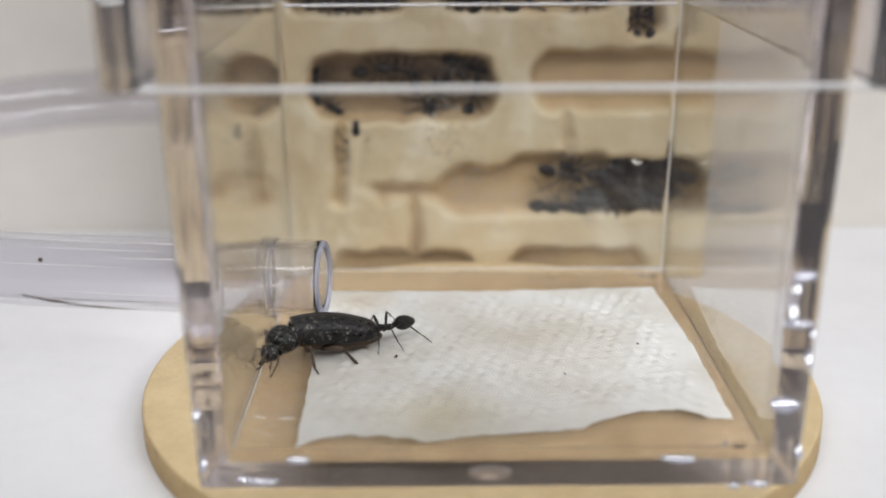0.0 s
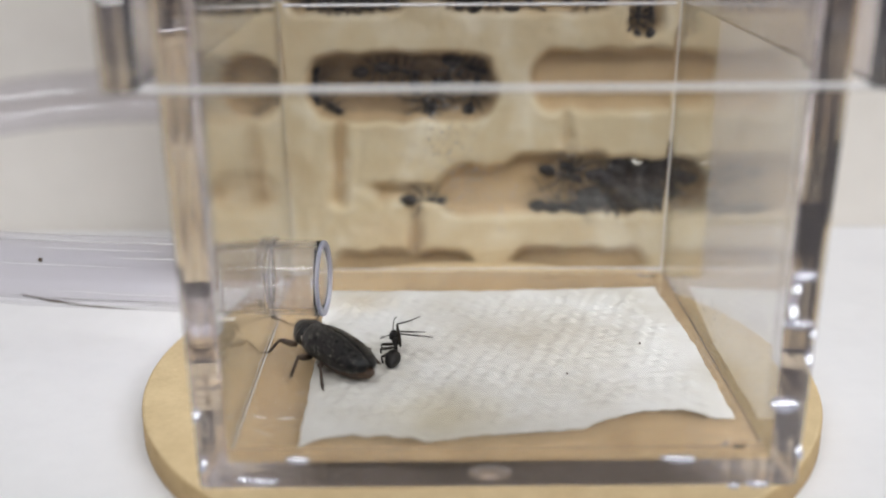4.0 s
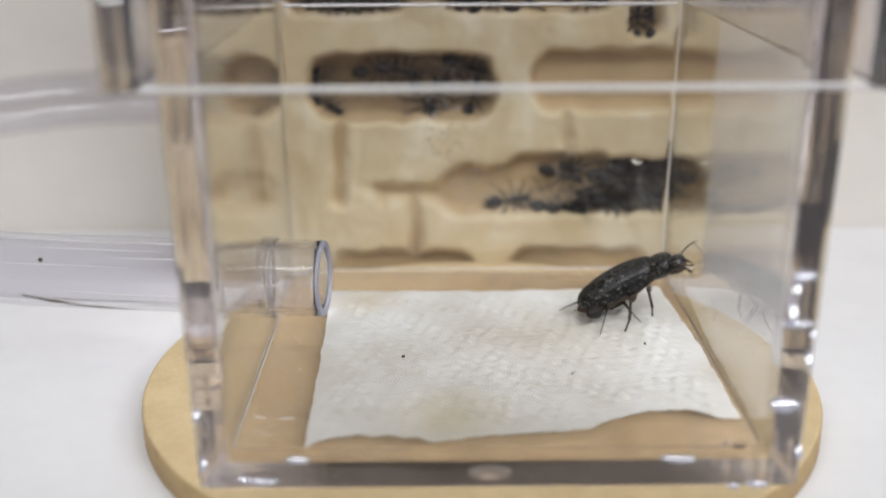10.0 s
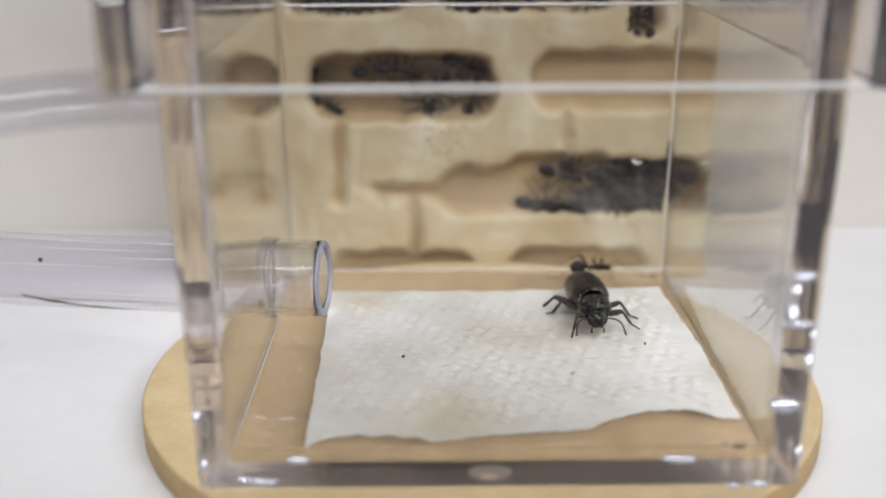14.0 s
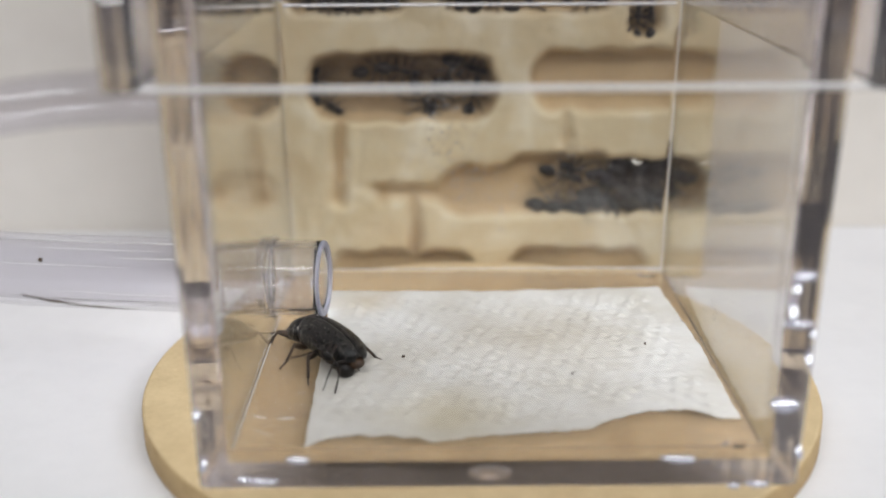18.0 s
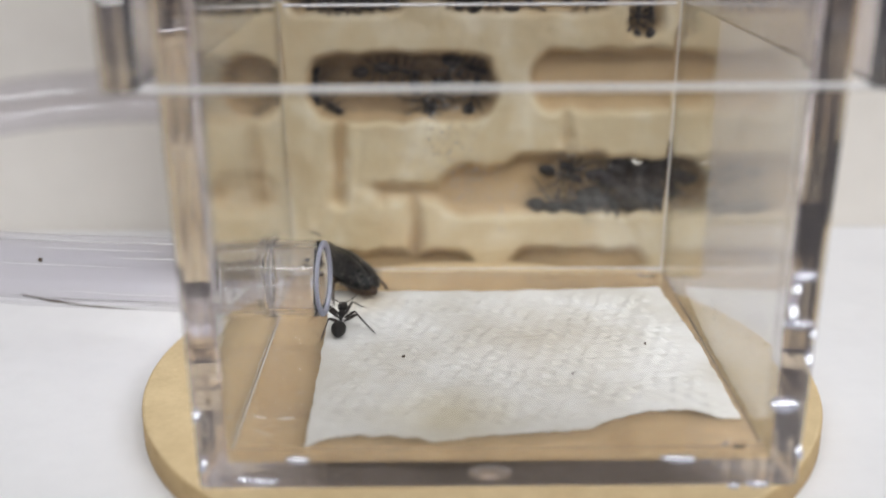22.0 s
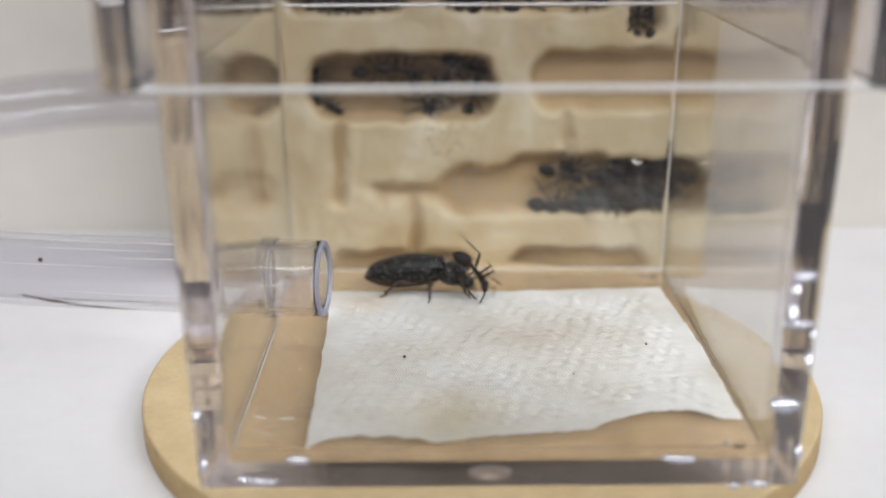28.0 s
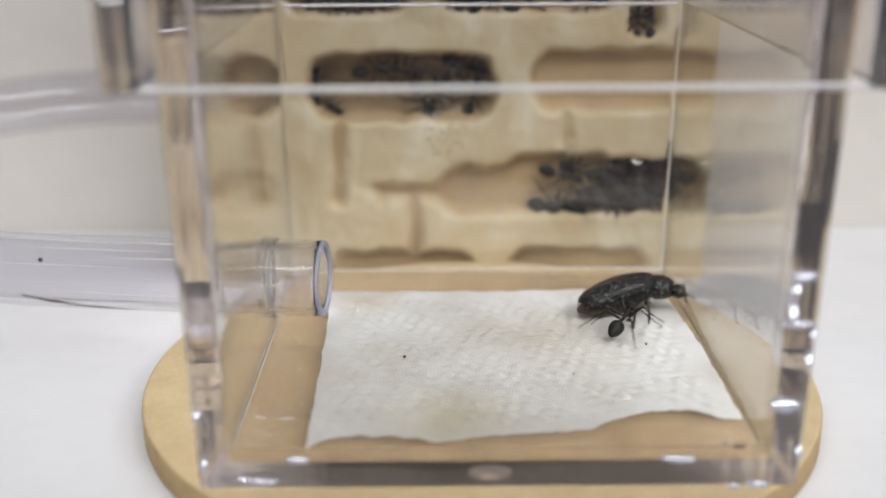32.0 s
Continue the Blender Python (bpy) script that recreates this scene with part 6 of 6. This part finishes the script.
        (31.2, at(-1.15, 0, 0, 0, 2.2, 1.5)), (31.3, at(-1.15, 0, 0, 0, 1.2, 3.7)), (31.4, at(-1.15, 0, 0, 0, 2.9, 6.6)), 
        (31.5, at(-1.15, 0, 0, 0, 3.7, 3.9)), (31.6, at(-1.15, 0, 0, 0, 1.1, 3.7)), (31.8, at(-1.15, 0, 0, 0, 2.7, 0.1)), 
        (32, at(-1.15, 0, 0, 0, -2.5, -0.1)), 
    ])
    walk(ant_head, [
        (0, at(1.05, 0, 0.1, 0, 4.9, 0)), (0.3, at(1.05, 0, 0.1, 0, 4.4, 0)), (0.6, at(1.05, 0, 0.1, 0, 2.5, 0)), (1, at(1.05, 0, 0.1, 0, 6.8, 0)), 
        (1.2, at(1.05, 0, 0.1, 0, 1.1, 0)), (1.5, at(1.05, 0, 0.1, 0, -0.8, 0)), (1.8, at(1.05, 0, 0.1, 0, -5.2, 0)), (2, at(1.05, 0, 0.1, 0, -8.7, 0)), 
        (2.2, at(1.05, 0, 0.1, 0, -8.5, 0)), (2.4, at(1.05, 0, 0.1, 0, -13.8, 0)), (2.6, at(1.05, 0, 0.1, 0, -34.6, 0)), (2.8, at(1.05, 0, 0.1, 0, -45.3, 0)), 
        (3, at(1.05, 0, 0.1, 0, -50, 0)), (3.2, at(1.05, 0, 0.1, 0, -50, 0)), (3.5, at(1.05, 0, 0.1, 0, -50, 0)), (4, at(1.05, 0, 0.1, 0, -9, 11.5)), 
        (4.5, at(1.05, 0, 0.1, 0, 2.9, -1)), (5, at(1.05, 0, 0.1, 0, -0.4, 1.4)), (5.5, at(1.05, 0, 0.1, 0, -0.9, -3.2)), 
        (5.9, at(1.05, 0, 0.1, 0, -0.6, 1.5)), (6, at(1.05, 0, 0.1, 0, 0.7, 1.9)), (6.2, at(1.05, 0, 0.1, 0, -0.3, 3.5)), 
        (6.3, at(1.05, 0, 0.1, 0, 0.1, 1.9)), (6.4, at(1.05, 0, 0.1, 0, -12.5, -50)), (6.5, at(1.05, 0, 0.1, 0, 2.4, 2.7)), 
        (6.6, at(1.05, 0, 0.1, 0, -14.6, -49.4)), (6.7, at(1.05, 0, 0.1, 0, -2.8, -4.1)), (6.8, at(1.05, 0, 0.1, 0, -2.7, 3.8)), 
        (6.9, at(1.05, 0, 0.1, 0, 0, 1.7)), (7, at(1.05, 0, 0.1, 0, -2.9, -1.6)), (7.2, at(1.05, 0, 0.1, 0, -0.3, -0.1)), (7.6, at(1.05, 0, 0.1, 0, 0, 0.3)), 
        (7.8, at(1.05, 0, 0.1, 0, 3, -0.1)), (8, at(1.05, 0, 0.1, 0, 2.2, -2.9)), (8.2, at(1.05, 0, 0.1, 0, 0.3, 1.6)), (8.4, at(1.05, 0, 0.1, 0, 1.6, -0.6)), 
        (8.6, at(1.05, 0, 0.1, 0, 0.2, 5)), (8.8, at(1.05, 0, 0.1, 0, -5.3, -2.5)), (9, at(1.05, 0, 0.1, 0, -5.4, -16.6)), 
        (9.3, at(1.05, 0, 0.1, 0, -0.6, -4.6)), (9.6, at(1.05, 0, 0.1, 0, -0.6, -3)), (9.9, at(1.05, 0, 0.1, 0, -2.4, -0.6)), 
        (10.1, at(1.05, 0, 0.1, 0, -4.6, 0.4)), (10.3, at(1.05, 0, 0.1, 0, -5.9, 0.7)), (10.5, at(1.05, 0, 0.1, 0, 0.6, -0.1)), 
        (10.7, at(1.05, 0, 0.1, 0, 7.5, -12.1)), (11, at(1.05, 0, 0.1, 0, -1.5, -11.5)), (11.3, at(1.05, 0, 0.1, 0, -1.3, -8.2)), 
        (11.6, at(1.05, 0, 0.1, 0, -3.4, -4)), (12, at(1.05, 0, 0.1, 0, -2.3, 4.8)), (12.3, at(1.05, 0, 0.1, 0, -0.6, 4.4)), 
        (12.6, at(1.05, 0, 0.1, 0, -12.3, -47.9)), (12.8, at(1.05, 0, 0.1, 0, -10.6, -50)), (13, at(1.05, 0, 0.1, 0, -13.4, -50)), 
        (13.3, at(1.05, 0, 0.1, 0, -13.3, -49.1)), (13.6, at(1.05, 0, 0.1, 0, 3.9, -0.3)), (13.8, at(1.05, 0, 0.1, 0, 0.8, -0.4)), 
        (14, at(1.05, 0, 0.1, 0, -13.1, -50)), (14.2, at(1.05, 0, 0.1, 0, -1.6, -2.6)), (14.3, at(1.05, 0, 0.1, 0, -1.2, -2.4)), 
        (14.5, at(1.05, 0, 0.1, 0, -11.4, -50)), (15, at(1.05, 0, 0.1, 0, -2, -5.9)), (15.5, at(1.05, 0, 0.1, 0, -1.6, -2.2)), 
        (16, at(1.05, 0, 0.1, 0, 1.2, 4)), (16.5, at(1.05, 0, 0.1, 0, 0.6, -1.8)), (16.7, at(1.05, 0, 0.1, 0, -0.4, -4.5)), 
        (17, at(1.05, 0, 0.1, 0, -1.5, -0.2)), (17.3, at(1.05, 0, 0.1, 0, -2, -2.5)), (17.6, at(1.05, 0, 0.1, 0, -1.2, -4.2)), 
        (18, at(1.05, 0, 0.1, 0, 18.5, -50)), (18.2, at(1.05, 0, 0.1, 0, -3.3, -0.6)), (18.4, at(1.05, 0, 0.1, 0, 3.4, 15.8)), 
        (18.6, at(1.05, 0, 0.1, 0, 6.1, 19)), (19, at(1.05, 0, 0.1, 0, -0.4, 12.9)), (19.2, at(1.05, 0, 0.1, 0, 0.9, 16.7)), 
        (19.4, at(1.05, 0, 0.1, 0, 1.2, 17.1)), (19.6, at(1.05, 0, 0.1, 0, 0.1, 19.8)), (20, at(1.05, 0, 0.1, 0, 2.6, 22.2)), 
        (20.4, at(1.05, 0, 0.1, 0, 2.4, 20.6)), (20.8, at(1.05, 0, 0.1, 0, -2.8, 18.8)), (21, at(1.05, 0, 0.1, 0, -2.9, 22.4)), 
        (21.2, at(1.05, 0, 0.1, 0, 0.7, 20.9)), (21.4, at(1.05, 0, 0.1, 0, 7, -9.2)), (21.6, at(1.05, 0, 0.1, 0, -5.2, -50)), 
        (21.8, at(1.05, 0, 0.1, 0, 12.7, -12.7)), (22, at(1.05, 0, 0.1, 0, -3.4, 1.8)), (22.2, at(1.05, 0, 0.1, 0, -2.3, 13.7)), 
        (22.4, at(1.05, 0, 0.1, 0, 3.3, 1.9)), (22.6, at(1.05, 0, 0.1, 0, 0.3, 2.1)), (22.8, at(1.05, 0, 0.1, 0, 10, -5.9)), 
        (23, at(1.05, 0, 0.1, 0, 13.6, -4.5)), (23.2, at(1.05, 0, 0.1, 0, 29.6, -6.2)), (23.4, at(1.05, 0, 0.1, 0, 22, -3.1)), 
        (23.6, at(1.05, 0, 0.1, 0, 9.6, -1.1)), (23.8, at(1.05, 0, 0.1, 0, 11.9, -1.4)), (24, at(1.05, 0, 0.1, 0, 9, -1.8)), 
        (24.2, at(1.05, 0, 0.1, 0, -1, -1)), (24.4, at(1.05, 0, 0.1, 0, 2.4, -7)), (24.6, at(1.05, 0, 0.1, 0, 10.8, -10.7)), 
        (24.8, at(1.05, 0, 0.1, 0, 17.1, -9.5)), (25, at(1.05, 0, 0.1, 0, -3.6, 4.1)), (25.1, at(1.05, 0, 0.1, 0, -2.8, 5.1)), 
        (25.2, at(1.05, 0, 0.1, 0, -11.6, -14.8)), (25.3, at(1.05, 0, 0.1, 0, -1.8, -1.9)), (25.4, at(1.05, 0, 0.1, 0, 3, 2)), 
        (25.5, at(1.05, 0, 0.1, 0, -2.2, 5.3)), (26, at(1.05, 0, 0.1, 0, 3.6, -3.1)), (26.5, at(1.05, 0, 0.1, 0, -1.3, 2.2)), 
        (27, at(1.05, 0, 0.1, 0, 15.1, 10.1)), (27.5, at(1.05, 0, 0.1, 0, 13.9, -34.8)), (27.8, at(1.05, 0, 0.1, 0, 28.1, -32.1)), 
        (28, at(1.05, 0, 0.1, 0, 23.2, -15.9)), (28.2, at(1.05, 0, 0.1, 0, 19.6, -8)), (28.4, at(1.05, 0, 0.1, 0, 9.2, -2.3)), 
        (28.6, at(1.05, 0, 0.1, 0, 18.8, -3.5)), (28.8, at(1.05, 0, 0.1, 0, 12.2, -1.9)), (29, at(1.05, 0, 0.1, 0, 15.6, -2.2)), 
        (29.1, at(1.05, 0, 0.1, 0, 26.2, -4.8)), (29.3, at(1.05, 0, 0.1, 0, 11.5, -2.1)), (29.4, at(1.05, 0, 0.1, 0, 3, 4.9)), 
        (29.5, at(1.05, 0, 0.1, 0, 1.3, -0.1)), (29.6, at(1.05, 0, 0.1, 0, 3.6, 1.9)), (29.7, at(1.05, 0, 0.1, 0, 2.8, 2.2)), 
        (29.8, at(1.05, 0, 0.1, 0, -2.1, 11.3)), (29.9, at(1.05, 0, 0.1, 0, -2.2, 5.2)), (30, at(1.05, 0, 0.1, 0, -3.2, 9.5)), 
        (30.2, at(1.05, 0, 0.1, 0, -9.7, 22.3)), (30.3, at(1.05, 0, 0.1, 0, -4, 15.7)), (30.4, at(1.05, 0, 0.1, 0, -2.7, 13.1)), 
        (30.5, at(1.05, 0, 0.1, 0, 0.7, 3)), (30.6, at(1.05, 0, 0.1, 0, -8.3, 50)), (30.7, at(1.05, 0, 0.1, 0, 0.9, -1.3)), 
        (30.8, at(1.05, 0, 0.1, 0, -0.3, -3.3)), (31, at(1.05, 0, 0.1, 0, -1.3, 0.4)), (31.1, at(1.05, 0, 0.1, 0, -21.4, 50)), 
        (31.2, at(1.05, 0, 0.1, 0, -2.4, -1.7)), (31.3, at(1.05, 0, 0.1, 0, -1.3, -4.1)), (31.4, at(1.05, 0, 0.1, 0, -2.8, -6.5)), 
        (31.5, at(1.05, 0, 0.1, 0, -4.1, -4.3)), (31.6, at(1.05, 0, 0.1, 0, -1.2, -4.1)), (31.8, at(1.05, 0, 0.1, 0, -3, -0.1)), 
        (32, at(1.05, 0, 0.1, 0, 2.8, 0.1)), 
    ])
    stepping(beetle_legs, beetle, 6.5, 17, 9, 2.0)
    stepping(ant_legs, ant, 4.5, 22, 10, 3.0)
    walk(paper, [(0, at(-0.75, 0, 0)), (3.5, at(-0.72, 0, 0)), (4.5, at(-0.2, 0.05, 0)), (5.5, at(0, 0, 0)), (22.0, at(0.05, 0, 0)), (24.0, at(0.15, -0.1, 0)), (32.0, at(0.15, -0.1, 0))])
    for c in CRUMBS:
        b = c.matrix_basis.copy()
        walk(c, [(0, at(-0.75, 0, 0) @ b), (3.5, at(-0.72, 0, 0) @ b), (4.5, at(-0.2, 0.05, 0) @ b), (5.5, b), (22.0, at(0.05, 0, 0) @ b), (24.0, at(0.15, -0.1, 0) @ b), (32.0, at(0.15, -0.1, 0) @ b)])
    y = NEST_Y + 0.7
    walk(tunnel_ant, [(0, at(-16.3, y, 13.8, 90, 90, 0)), (0.5, at(-16.8, y, 10.4, 90, 80, 0)), (1, at(-15.7, y, 9.2, 90, 45, 0)), (1.5, at(-14.2, y, 7.8, 90, 20, 0)),
                      (2, at(-11.3, y, 7.3, 90, 5, 0)), (2.5, at(-9.0, y, 6.9, 90, 5, 0)), (3.5, at(-7.5, y, 6.6, 90, 0, 0)), (6, at(-0.8, y + 1, 5.9, 90, 5, 0)),
                      (9, at(4.0, y + 1, 6.3, 90, -10, 0)), (13, at(8.5, y + 1, 5.5, 90, 10, 0)), (17, at(10.9, y + 1, 5.4, 90, 5, 0)), (32, at(11.2, y + 1, 5.4, 90, 5, 0))])


motions()
